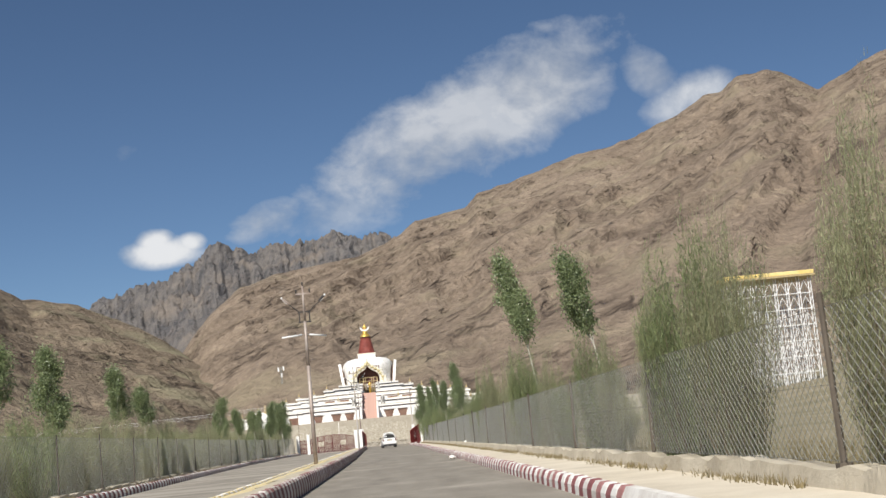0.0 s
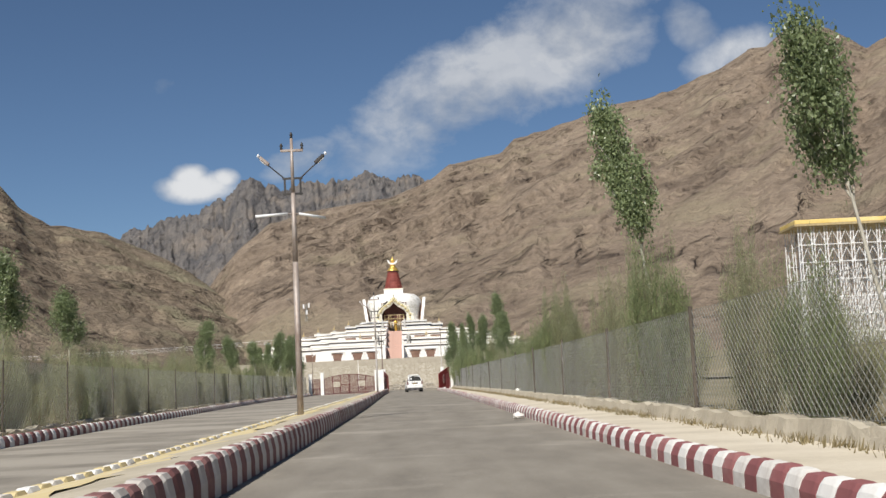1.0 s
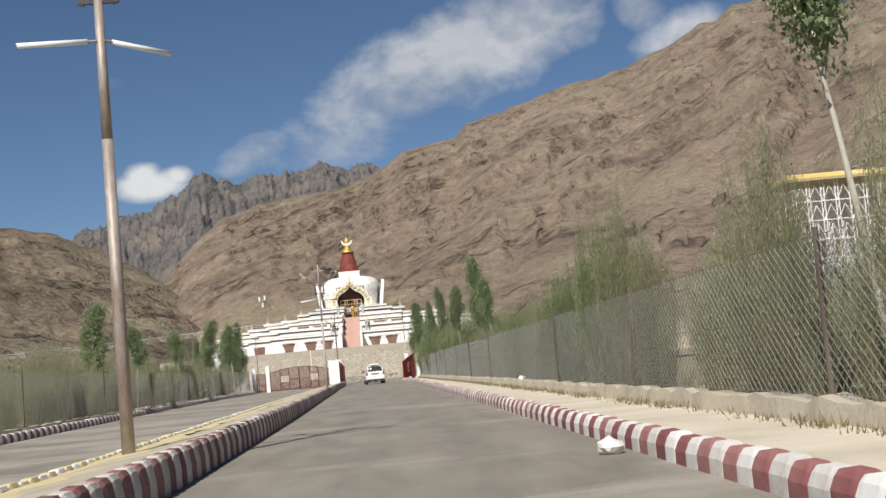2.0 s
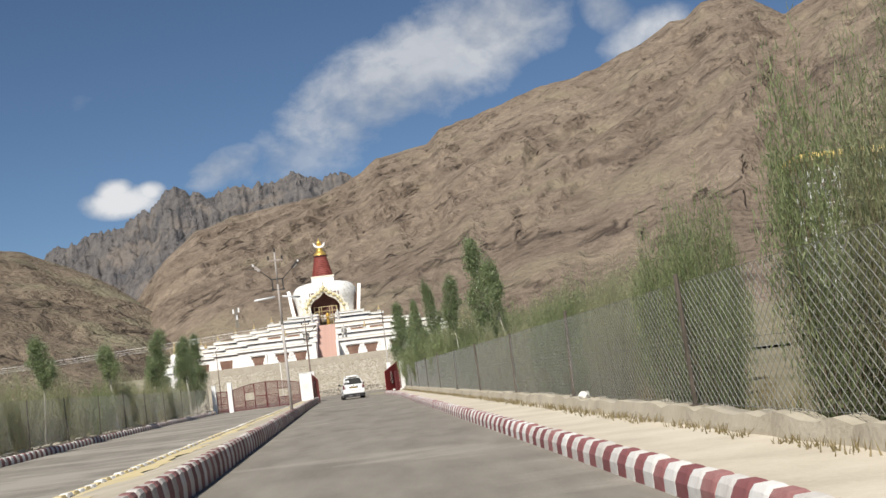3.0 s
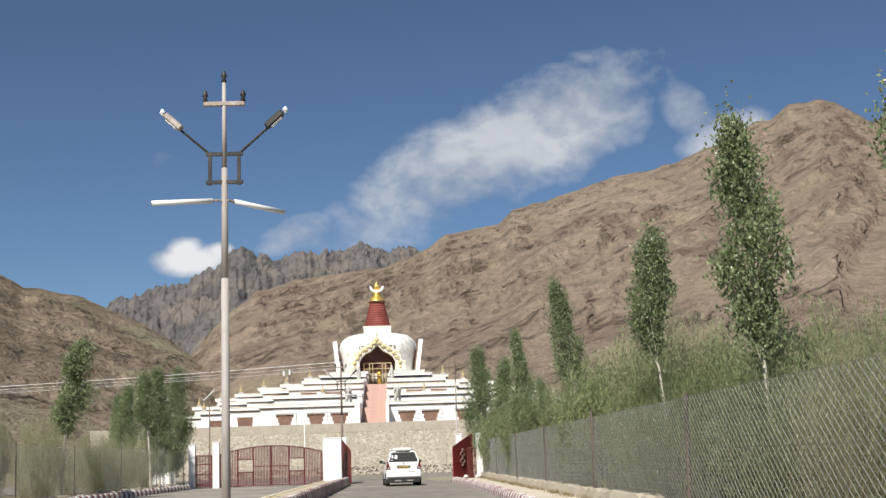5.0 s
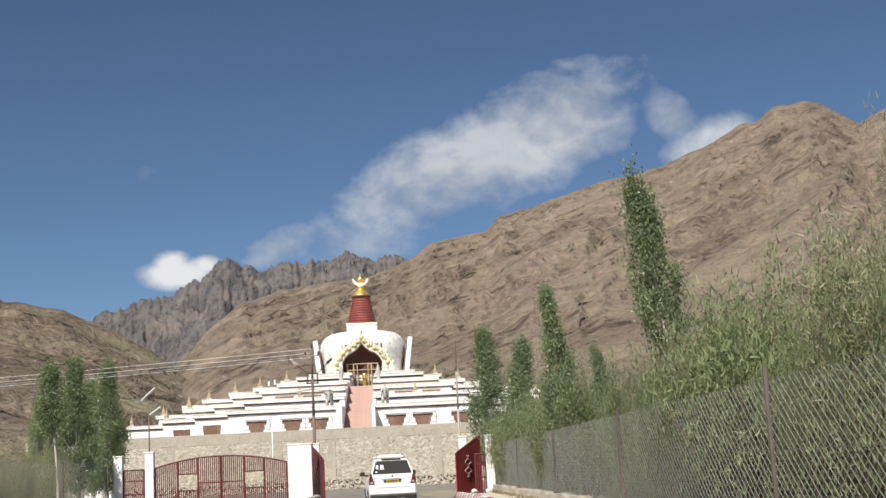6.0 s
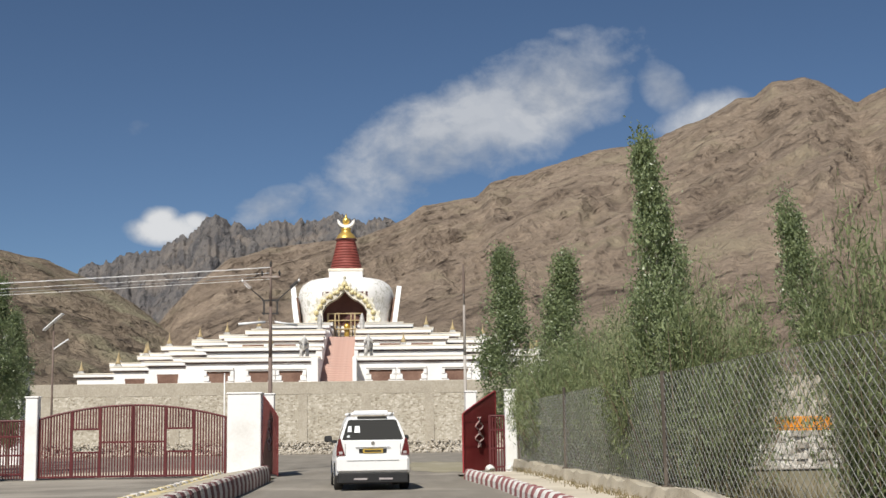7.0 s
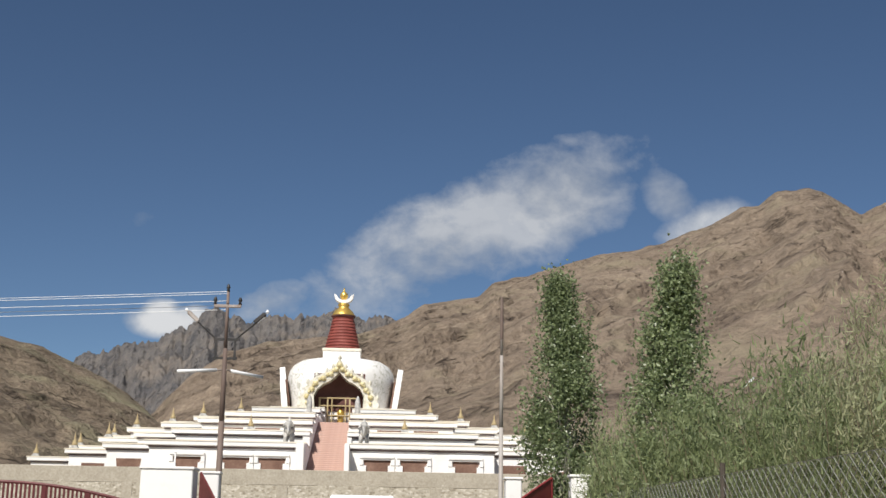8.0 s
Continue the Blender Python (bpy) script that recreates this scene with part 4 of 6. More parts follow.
def stupa():
    body = thing("stupa", (SX, SY, SZ), "large white terraced stupa with a red ringed spire and gilded top", "stupa")
    f = -SY  # turns a y of the plan into the stupa's own
    # redented terraces: half width, front
    def ring(bm, hw, y0, z0, z1, out, bevel):
        """A terrace course with the stair's gap left open in its front."""
        box(bm, -hw - out, -1.17 - min(out, 0.0), y0 - out, -6.0, z0 - SZ, z1 - SZ, bevel)
        box(bm, 1.57, hw + out, y0 - out, -6.0, z0 - SZ, z1 - SZ, bevel)
        box(bm, -hw - out, hw + out, -6.0, -y0 + out, z0 - SZ, z1 - SZ, bevel)

    def tier(steps, z0, z1, name):
        for hw, front in steps:
            y0 = front + f
            for kind, mat, lo, hi, out, bevel, note in ((name, "whitewash", z0, z1 - 0.42, 0.0, 0.0, ""), ("painted_band", "navy_band", z1 - 0.50, z1 - 0.36, 0.06, 0.0, "dull maroon painted band under the cornice"),
                                                        ("cornice", "whitewash", z1 - 0.36, z1 - 0.05, 0.30, 0.04, ""), ("coping", "ochre_line", z1 - 0.05, z1 + 0.03, 0.34, 0.0, "pale ochre coping line")):
                bm = bmesh.new()
                ring(bm, hw, y0, lo, hi, out, bevel)
                piece = part(kind, bm, M[mat], body if kind == name else wall, note)
                if kind == name:
                    wall = piece

    tier([(12.0, 240.0), (15.8, 244.6), (20.3, 252.5), (26.4, 265.0)], SZ, 7.55, "terrace_wall")
    tier([(11.0, 245.2), (14.6, 250.0), (18.6, 256.5), (23.5, 268.0)], 7.45, 8.75, "terrace_wall")
    tier([(9.6, 248.6), (13.2, 254.0), (17.0, 260.0), (20.8, 270.0)], 8.65, 9.85, "terrace_wall")
    tier([(8.2, 252.8), (11.2, 258.0), (14.6, 264.0)], 9.75, 10.75, "terrace_wall")
    tier([(6.8, 262.0), (9.0, 267.0)], 10.65, 12.0, "terrace_wall")
    tier([(6.0, 272.0)], 11.9, 13.0, "terrace_wall")
    # niches of the lowest storey, with stepped white surrounds
    y0 = 240.0 + f
    for cx in (-9.35, -6.0, -3.5, 3.8, 6.35, 10.0):
        bm = bmesh.new()
        slab(bm, [(cx - 0.62, 0.05), (cx + 0.62, 0.05), (cx + 0.98, 1.75), (cx - 0.98, 1.75)], y0 - 0.012, y0 + 0.10)
        niche = part("niche", bm, M["niche_red"], body, "red-brown recessed niche with sloping sides")
        bm = bmesh.new()
        box(bm, cx - 1.2, cx + 1.2, y0 - 0.26, y0 + 0.1, 1.77, 1.98, 0.02)
        box(bm, cx - 1.05, cx + 1.05, y0 - 0.16, y0 + 0.1, 1.66, 1.77)
        part("lintel", bm, M["whitewash"], niche)
        for s in (-1, 1):
            bm = bmesh.new()
            for k in range(4):
                xa, xb = cx + s * (0.60 + (0.0, 0.03, 0.16, 0.36)[k]), cx + s * 1.22
                box(bm, min(xa, xb), max(xa, xb), y0 - 0.05 - 0.05 * k, y0 + 0.06, 0.02 + 0.43 * k, 0.43 * (k + 1))
            part("jamb", bm, M["whitewash"], niche)
    for cx, yy in ((-14.2, 244.6), (13.9, 244.6), (-18.4, 252.5), (18.2, 252.5)):
        bm = bmesh.new()
        slab(bm, [(cx - 0.7, 0.05), (cx + 0.7, 0.05), (cx + 0.9, 1.7), (cx - 0.9, 1.7)], yy + f - 0.05, yy + f + 0.10)
        part("niche", bm, M["niche_red"], body, "red-brown recessed niche with sloping sides")
    # upper storeys carry small dark openings
    for cx in (-7.4, -4.6, 4.7, 7.5):
        bm = bmesh.new()
        box(bm, cx - 0.95, cx + 0.95, 248.6 + f - 0.02, 248.6 + f + 0.1, 8.72 - SZ, 9.18 - SZ)
        part("vent", bm, M["niche_red"], body, "long low red-brown opening")
    # stair between stepped cheek walls
    steps = 32
    ya, yb, za, zb = 237.5 + f, 258.0 + f, 0.0, 10.45 - SZ
    stair = bpy.data.objects.new("staircase", None)
    scene.collection.objects.link(stair)
    stair.parent = body
    me = None
    rise, going = (zb - za) / steps, (yb - ya) / steps
    bm = bmesh.new()
    box(bm, -1.36, 1.36, 0, going + 0.05, -0.3, rise, 0.02)
    me = finish(bm, "step", M["stair_pink"])
    for i in range(steps):
        st = new("step", me)
        st.parent = stair
        st.matrix_basis = pose(0.2, ya + i * going, za + i * rise)
    bm = bmesh.new()
    slab(bm, [(-1.4, 0), (1.8, 0), (1.8, 0.02), (-1.4, 0.02)], ya, yb)
    part("stair_base", bm, M["stair_pink"], stair)
    bm = bmesh.new()
    box(bm, -1.5, 1.9, yb, 276 + f, zb - 0.6, zb)
    part("landing", bm, M["stair_pink"], stair, "pink stone landing before the doorway")
    for s, x0, x1 in ((-1, -1.72, -1.16), (1, 1.56, 1.9)):
        bm = bmesh.new()
        for k, (yy, top) in enumerate(((237.0, 7.35), (245.0, 8.6), (249.0, 9.7), (253.0, 10.7), (257.5, 11.1))):
            nxt = (245.0, 249.0, 253.0, 257.5, 270.0)[k]
            box(bm, x0, x1, yy + f, nxt + f - 0.004, -0.1, top - SZ, 0.03)
        part("cheek_wall", bm, M["whitewash"], body)
    # relief animals beside the stair stay plain shapes
    for cx in (-2.6, 2.8):
        bm = bmesh.new()
        at = Vector((cx, 243.2 + f, 7.58 - SZ))
        box(bm, cx - 0.55, cx + 0.55, at.y - 0.8, at.y + 0.8, at.z, at.z + 0.14, 0.02)
        for dx in (-0.24, 0.24):
            for dy in (-0.5, 0.5):
                tube(bm, at + Vector((dx, dy, 0.1)), at + Vector((dx * 0.9, dy, 0.85)), 0.13, 0.15, 8)
        for dy, r, dz in ((-0.5, 0.36, 1.05), (0.0, 0.42, 1.1), (0.5, 0.38, 1.05)):
            bmesh.ops.create_icosphere(bm, subdivisions=2, radius=r, matrix=pose(cx, at.y + dy, at.z + dz))
        bmesh.ops.create_icosphere(bm, subdivisions=2, radius=0.27, matrix=pose(cx, at.y - 0.95, at.z + 1.4))
        tube(bm, at + Vector((0, -1.15, 1.35)), at + Vector((0, -1.3, 0.6)), 0.12, 0.06, 8)
        for dx in (-0.3, 0.3):
            tube(bm, at + Vector((dx * 0.6, -0.9, 1.5)), at + Vector((dx * 1.35, -0.82, 1.2)), 0.12, 0.07, 6)
        lathe(bm, [(0.3, 0), (0.26, 0.2), (0.12, 0.32), (0.04, 0.55)], (cx, at.y, at.z + 1.45), 8)
        part("statue", bm, M["statue_grey"], body, "weathered grey statue beside the stair", True)
    for cx in (-1.9, 2.1):
        bm = bmesh.new()
        lathe(bm, [(0.3, 0), (0.34, 0.3), (0.2, 0.8), (0.26, 1.2), (0.18, 1.7), (0.05, 2.0)], (cx, 256.6 + f, 10.6 - SZ), 9)
        part("statue", bm, M["statue_grey"], body, "weathered pale statue at the head of the stair", True)
    # dome: broad shouldered, drawn in below
    bm = bmesh.new()
    lathe(bm, [(5.0, 12.9 - SZ), (4.95, 13.4 - SZ), (5.1, 14.6 - SZ), (5.35, 15.8 - SZ), (5.45, 16.7 - SZ), (5.3, 17.5 - SZ), (4.9, 18.1 - SZ), (4.2, 18.55 - SZ), (3.2, 18.75 - SZ), (1.5, 18.85 - SZ)], (0, 0, 0), 48)
    part("dome", bm, M["mural"], body, "white dome with faint weathered painting", True)
    bm = bmesh.new()
    lathe(bm, [(5.6, 12.6 - SZ), (5.6, 13.1 - SZ), (5.2, 13.2 - SZ), (5.2, 13.35 - SZ)], (0, 0, 0), 40)
    part("dome_ring", bm, M["whitewash"], body)
    # four gabled gateways round the dome, the front one with a door
    for k in range(4):
        arch = bpy.data.objects.new("gateway", None)
        scene.collection.objects.link(arch)
        arch.parent = body
        arch.matrix_basis = pose(0, 0, 0, 0, 0, 90 * k) @ (pose(0, -5.4, 8.2, 8) @ pose(0, 0, -8.2) if k else pose(0, -7.4, 0))
        outer = [(-3.4, 11.0), (-3.5, 13.4), (-3.45, 14.2), (-2.9, 14.9), (-2.75, 15.6), (-2.0, 16.3), (-1.1, 16.75), (-0.55, 17.2), (0, 18.05)]
        inner = [(-1.75, 11.0), (-1.95, 12.2), (-2.05, 14.2), (-1.75, 14.9), (-1.3, 15.35), (-0.75, 15.65), (-0.35, 16.05), (0, 16.55)]
        if k == 0:
            outer = [(x * 1.09, h) for x, h in outer]
            inner = [(x * 1.18, h + (0.2 if h > 14 else 0.0)) for x, h in inner]
        z = lambda p: [(x, h - SZ) for x, h in p]
        mirror = lambda p: [(-x, h) for x, h in p[-2::-1]]
        o, i = z(outer), z(inner)
        bm = bmesh.new()
        fo, fi = o + mirror(o), i + mirror(i)
        # a plate with its opening: bridge the two outlines
        def layer(outline, y):
            return [bm.verts.new((x, y, h)) for x, h in outline]
        n1, n2 = len(fo), len(fi)
        deep = 0.3 if k else 1.9
        oa, ob_, ia, ib = layer(fo, -0.25), layer(fo, deep), layer(fi, -0.25), layer(fi, deep)
        for ring_o, ring_i, flip in ((oa, ia, 1), (ob_, ib, -1)):
            p = q = 0
            while p < n1 - 1 or q < n2 - 1:
                if q == n2 - 1 or (p < n1 - 1 and (p + 1) / (n1 - 1) <= (q + 1) / (n2 - 1)):
                    bm.faces.new((ring_o[p], ring_o[p + 1], ring_i[q]))
                    p += 1
                else:
                    bm.faces.new((ring_o[p], ring_i[q + 1], ring_i[q]))
                    q += 1
        for ra, rb in ((oa, ob_), (ia, ib)):
            for j in range(len(ra) - 1):
                bm.faces.new((ra[j], ra[j + 1], rb[j + 1], rb[j]))
        bmesh.ops.recalc_face_normals(bm, faces=bm.faces[:])
        part("arch", bm, M["plaster_relief"] if k == 0 else M["whitewash"], arch, "carved cream arch" if k == 0 else "")
        if k == 0:
            mid = [((a[0] + b[0]) / 2, (a[1] + b[1]) / 2) for a, b in zip(o[1:], i[1:] + [i[-1]])]
            full = mid + mirror(mid)
            for j, (x, h) in enumerate(full):
                bm = bmesh.new()
                lathe(bm, [(0.05, -0.26), (0.25, -0.16), (0.29, 0.0), (0.25, 0.16), (0.05, 0.26)], (x, -0.26, h), 8)
                part("boss", bm, M["boss_gilt"], arch, "gilded relief boss", True)
                if j + 1 < len(full):
                    x2, h2 = full[j + 1]
                    bm = bmesh.new()
                    lathe(bm, [(0.04, -0.2), (0.2, 0.0), (0.04, 0.2)], ((x + x2) / 2, -0.3, (h + h2) / 2 + 0.12), 7)
                    part("bead", bm, M["boss_gilt"], arch, "", True)
            for j, (x, h) in enumerate(fo):
                if 0 < j < len(fo) - 1:
                    bm = bmesh.new()
                    lathe(bm, [(0.05, -0.15), (0.2, 0.0), (0.14, 0.22), (0.03, 0.42)], (x, -0.1, h), 7)
                    part("crest_knob", bm, M["plaster_relief"], arch, "", True)
            bm = bmesh.new()
            box(bm, -2.5, 2.5, 1.7, 1.85, 10.3 - SZ, 16.8 - SZ)
            part("inner_wall", bm, M["dark_inside"], arch)
            for x0, x1 in ((-1.95, -1.75), (-1.15, -1.0), (-0.72, -0.6), (0.6, 0.72), (1.0, 1.15), (1.75, 1.95)):
                bm = bmesh.new()
                box(bm, x0, x1, 0.9, 1.04, 10.4 - SZ, 14.3 - SZ, 0.01)
                part("door_post", bm, M["brass_dull"], arch)
            for h in (12.6, 13.55, 14.3):
                bm = bmesh.new()
                box(bm, -1.95, 1.95, 0.88, 1.06, h - SZ - 0.06, h - SZ + 0.06, 0.01)
                part("door_rail", bm, M["brass_dull"], arch)
            bm = bmesh.new()
            lathe(bm, [(0.28, 10.5 - SZ), (0.3, 11.6 - SZ), (0.28, 12.3 - SZ), (0.32, 12.7 - SZ), (0.36, 13.0 - SZ), (0.1, 13.35 - SZ)], (0.2, 1.38, 0), 12)
            part("statue", bm, M["gold"], arch, "gilded figure inside the doorway", True)
        else:
            bm = bmesh.new()
            box(bm, -2.1, 2.1, 0.3, 0.5, 11.0 - SZ, 16.5 - SZ)
            part("inner_wall", bm, M["niche_red"], arch)
    # harmika, ringed spire, parasol, moon and sun
    bm = bmesh.new()
    box(bm, -1.9, 1.9, -1.9, 1.9, 18.7 - SZ, 19.75 - SZ, 0.04)
    part("harmika", bm, M["whitewash"], body)
    bm = bmesh.new()
    box(bm, -1.98, 1.98, -1.98, 1.98, 19.55 - SZ, 19.85 - SZ, 0.03)
    for j in range(12):
        x = -1.8 + j * 3.6 / 11
        box(bm, x - 0.09, x + 0.09, -2.03, -1.9, 19.6 - SZ, 19.8 - SZ, 0.02)
    part("frieze", bm, M["ochre_line"], body, "ochre dotted frieze under the spire")
    rings = 11
    for j in range(rings):
        t0, t1 = j / rings, (j + 1) / rings
        z0, z1 = 19.85 + 3.55 * t0, 19.85 + 3.55 * t1
        r0 = 1.85 + (1.02 - 1.85) * t0
        bm = bmesh.new()
        lathe(bm, [(r0 * 0.93, z0 - SZ), (r0, z0 - SZ + 0.05), (r0 * 0.985, z1 - SZ - 0.08), (r0 * 0.92, z1 - SZ)], (0, 0, 0), 28)
        part("spire_ring", bm, M["spire_red"], body, "", True)
    bm = bmesh.new()
    lathe(bm, [(0.95, 23.3 - SZ), (1.25, 23.36 - SZ), (1.25, 23.48 - SZ), (1.0, 23.5 - SZ)], (0, 0, 0), 28)
    part("parasol_fringe", bm, M["dark_inside"], body, "dark fringe under the parasol")
    bm = bmesh.new()
    lathe(bm, [(1.2, 23.46 - SZ), (1.15, 23.6 - SZ), (0.95, 23.95 - SZ), (0.62, 24.25 - SZ), (0.5, 24.45 - SZ), (0.62, 24.6 - SZ), (0.55, 24.75 - SZ), (0.2, 24.85 - SZ)], (0, 0, 0), 28)
    part("parasol", bm, M["gold"], body, "gilded parasol dome", True)
    bm = bmesh.new()
    outer = [(0.98 * math.cos(t), 25.55 + 0.78 * math.sin(t)) for t in np.linspace(radians(190), radians(350), 17)]
    inner = [(0.74 * math.cos(t), 25.72 + 0.62 * math.sin(t)) for t in np.linspace(radians(345), radians(195), 15)]
    slab(bm, [(x, h - SZ) for x, h in [(-1.02, 25.75)] + outer + [(1.02, 25.75)] + inner], -0.5, 0.5)
    part("crescent", bm, M["whitewash"], body, "white crescent moon finial")
    bm = bmesh.new()
    lathe(bm, [(0.1, 24.8 - SZ), (0.25, 25.15 - SZ), (0.42, 25.5 - SZ), (0.40, 25.8 - SZ), (0.16, 26.05 - SZ), (0.1, 26.15 - SZ), (0.05, 26.45 - SZ)], (0, 0, 0), 16)
    part("sun_finial", bm, M["gold"], body, "gilded sun ball and flame tip", True)
    # small gilded finials on the terrace corners
    bm = bmesh.new()
    lathe(bm, [(0.26, 0.30), (0.30, 0.42), (0.26, 0.56), (0.17, 0.62), (0.19, 0.74), (0.10, 0.86), (0.09, 1.05), (0.03, 1.3), (0.015, 1.5)], (0, 0, 0), 12)
    mini = finish(bm, "corner_finial", M["brass_dull"], True)
    bm = bmesh.new()
    box(bm, -0.36, 0.36, -0.36, 0.36, 0.0, 0.16, 0.02)
    box(bm, -0.27, 0.27, -0.27, 0.27, 0.16, 0.31, 0.02)
    foot = finish(bm, "pedestal", M["statue_grey"])

    def corner(x, y, h, size):
        ob = new("corner_finial", mini)
        ob.parent = body
        ob.matrix_basis = pose(x, y + f, h - SZ + 0.03) @ Matrix.Scale(size, 4)
        base = new("pedestal", foot)
        base.parent = ob

    for x, y, h in ((26.1, 265.4, 7.55), (20.0, 252.9, 7.55), (23.0, 268.4, 8.75), (18.2, 256.9, 8.75), (16.6, 260.4, 9.85), (20.4, 270.4, 9.85), (14.2, 264.4, 10.75), (10.8, 258.4, 10.75), (8.6, 267.4, 12.0)):
        for s in (-1, 1):
            corner(s * x, y, h, 0.86)
    for x, y, h in ((-5.6, 245.6, 8.75), (5.8, 245.6, 8.75)):
        corner(x, y, h, 0.8)
    return body


stupa()


# ---- gates ----
def gate_post(x0, x1, y0, y1, high, label):
    body = thing("gate_post", ((x0 + x1) / 2, (y0 + y1) / 2, 0), label, "post", "posts of the gateway")
    w, d = (x1 - x0) / 2, (y1 - y0) / 2
    bm = bmesh.new()
    box(bm, -w, w, -d, d, -0.1, high, 0.02)
    part("shaft", bm, M["white_post"], body)
    bm = bmesh.new()
    box(bm, -w - 0.03, w + 0.03, -d - 0.03, d + 0.03, high, high + 0.06, 0.015)
    part("cap", bm, M["white_post"], body)
    return body


gate_post(-11.32, -10.93, 175.8, 176.2, 2.62, "slim white-painted concrete gate post")
gate_post(-4.86, -3.78, 175.7, 176.5, 2.66, "broad white-painted gate pillar beside the median")
gate_post(-12.72, -12.34, 175.8, 176.2, 2.5, "slim white-painted post at the fence end")
gate_post(4.15, 4.53, 175.8, 176.2, 2.66, "slim white-painted gate post at the fence end")
gate_post(-4.05, -3.62, 179.0, 179.45, 2.72, "white-painted pillar behind the open leaf")
gate_post(3.08, 3.46, 179.0, 179.4, 2.72, "white-painted pillar behind the open leaf")


def barred_leaf(body, x0, x1, top, bottom=0.05, y=0.0, window=True):
    """A leaf of upright bars under a curved top rail, with a sheet below and a square window frame."""
    leaf = bpy.data.objects.new("gate_leaf", None)
    scene.collection.objects.link(leaf)
    leaf.parent = body
    wx0, wx1, wz0, wz1 = (x0 + x1) / 2 - 0.45, (x0 + x1) / 2 + 0.45, 0.86, 1.60
    bm = bmesh.new()
    n = round((x1 - x0) / 0.088)
    for i in range(n + 1):
        x = x0 + (x1 - x0) * i / n
        spans = [(bottom, top(x))]
        if window and wx0 < x < wx1:
            spans = [(bottom, wz0), (wz1, top(x))]
        for z0, z1 in spans:
            bar = bmesh.new()
            box(bar, x - 0.022, x + 0.022, y - 0.016, y + 0.016, z0, z1)
            part("bar", bar, M["gate_red"], leaf)
    pts = [(x0 + (x1 - x0) * i / 10, y, 0) for i in range(11)]
    for a, b in zip(pts, pts[1:]):
        tube(bm, (a[0], y, top(a[0])), (b[0], y, top(b[0])), 0.04, 0.04, 6)
    part("top_rail", bm, M["gate_red"], leaf)
    for z in ((0.09, 1.18) if window else (0.2, 0.8, 1.4)):
        for xa, xb in ([(wx1, x1) if x1 < 0.1 else (x0, wx0)] if window and wz0 < z < wz1 else [(x0, x1)]):
            bm = bmesh.new()
            box(bm, xa, xb, y - 0.022, y + 0.022, z - 0.03, z + 0.03)
            part("rail", bm, M["gate_red"], leaf)
    for x in (x0, x1):
        bm = bmesh.new()
        box(bm, x - 0.04, x + 0.04, y - 0.035, y + 0.035, bottom, top(x) + 0.02)
        part("stile", bm, M["gate_red"], leaf)
    if window:
        for x in (wx0, wx1):
            bm = bmesh.new()
            box(bm, x - 0.035, x + 0.035, y - 0.03, y + 0.03, bottom, top(x))
            part("stile", bm, M["gate_red"], leaf)
        bm = bmesh.new()
        for xa, xb, za, zb in ((wx0 - 0.03, wx1 + 0.03, wz0 - 0.03, wz0 + 0.03), (wx0 - 0.03, wx1 + 0.03, wz1 - 0.03, wz1 + 0.03), (wx0 - 0.03, wx0 + 0.03, wz0, wz1), (wx1 - 0.03, wx1 + 0.03, wz0, wz1)):
            box(bm, xa, xb, y - 0.025, y + 0.025, za, zb)
        part("window_frame", bm, M["gate_red"], leaf)
    return leaf


def closed_gate():
    body = thing("barred_gate", (-7.92, 176, 0), "closed dark red barred steel gate with a curved top", "gate", "steel gates")
    half = 2.97
    top = lambda x: 2.36 - 0.42 * (x / half) ** 2
    barred_leaf(body, -half, -0.03, top)
    barred_leaf(body, 0.03, half, top)
    small = thing("wicket_gate", (-11.85, 176, 0), "narrow dark red barred steel side gate", "gate", "steel gates")
    barred_leaf(small, -0.45, 0.45, lambda x: 1.9, window=False)
    other = thing("wicket_gate", (3.95, 176, 0), "narrow dark red barred steel side gate", "gate", "steel gates")
    barred_leaf(other, -0.3, 0.18, lambda x: 1.85, window=False)


closed_gate()


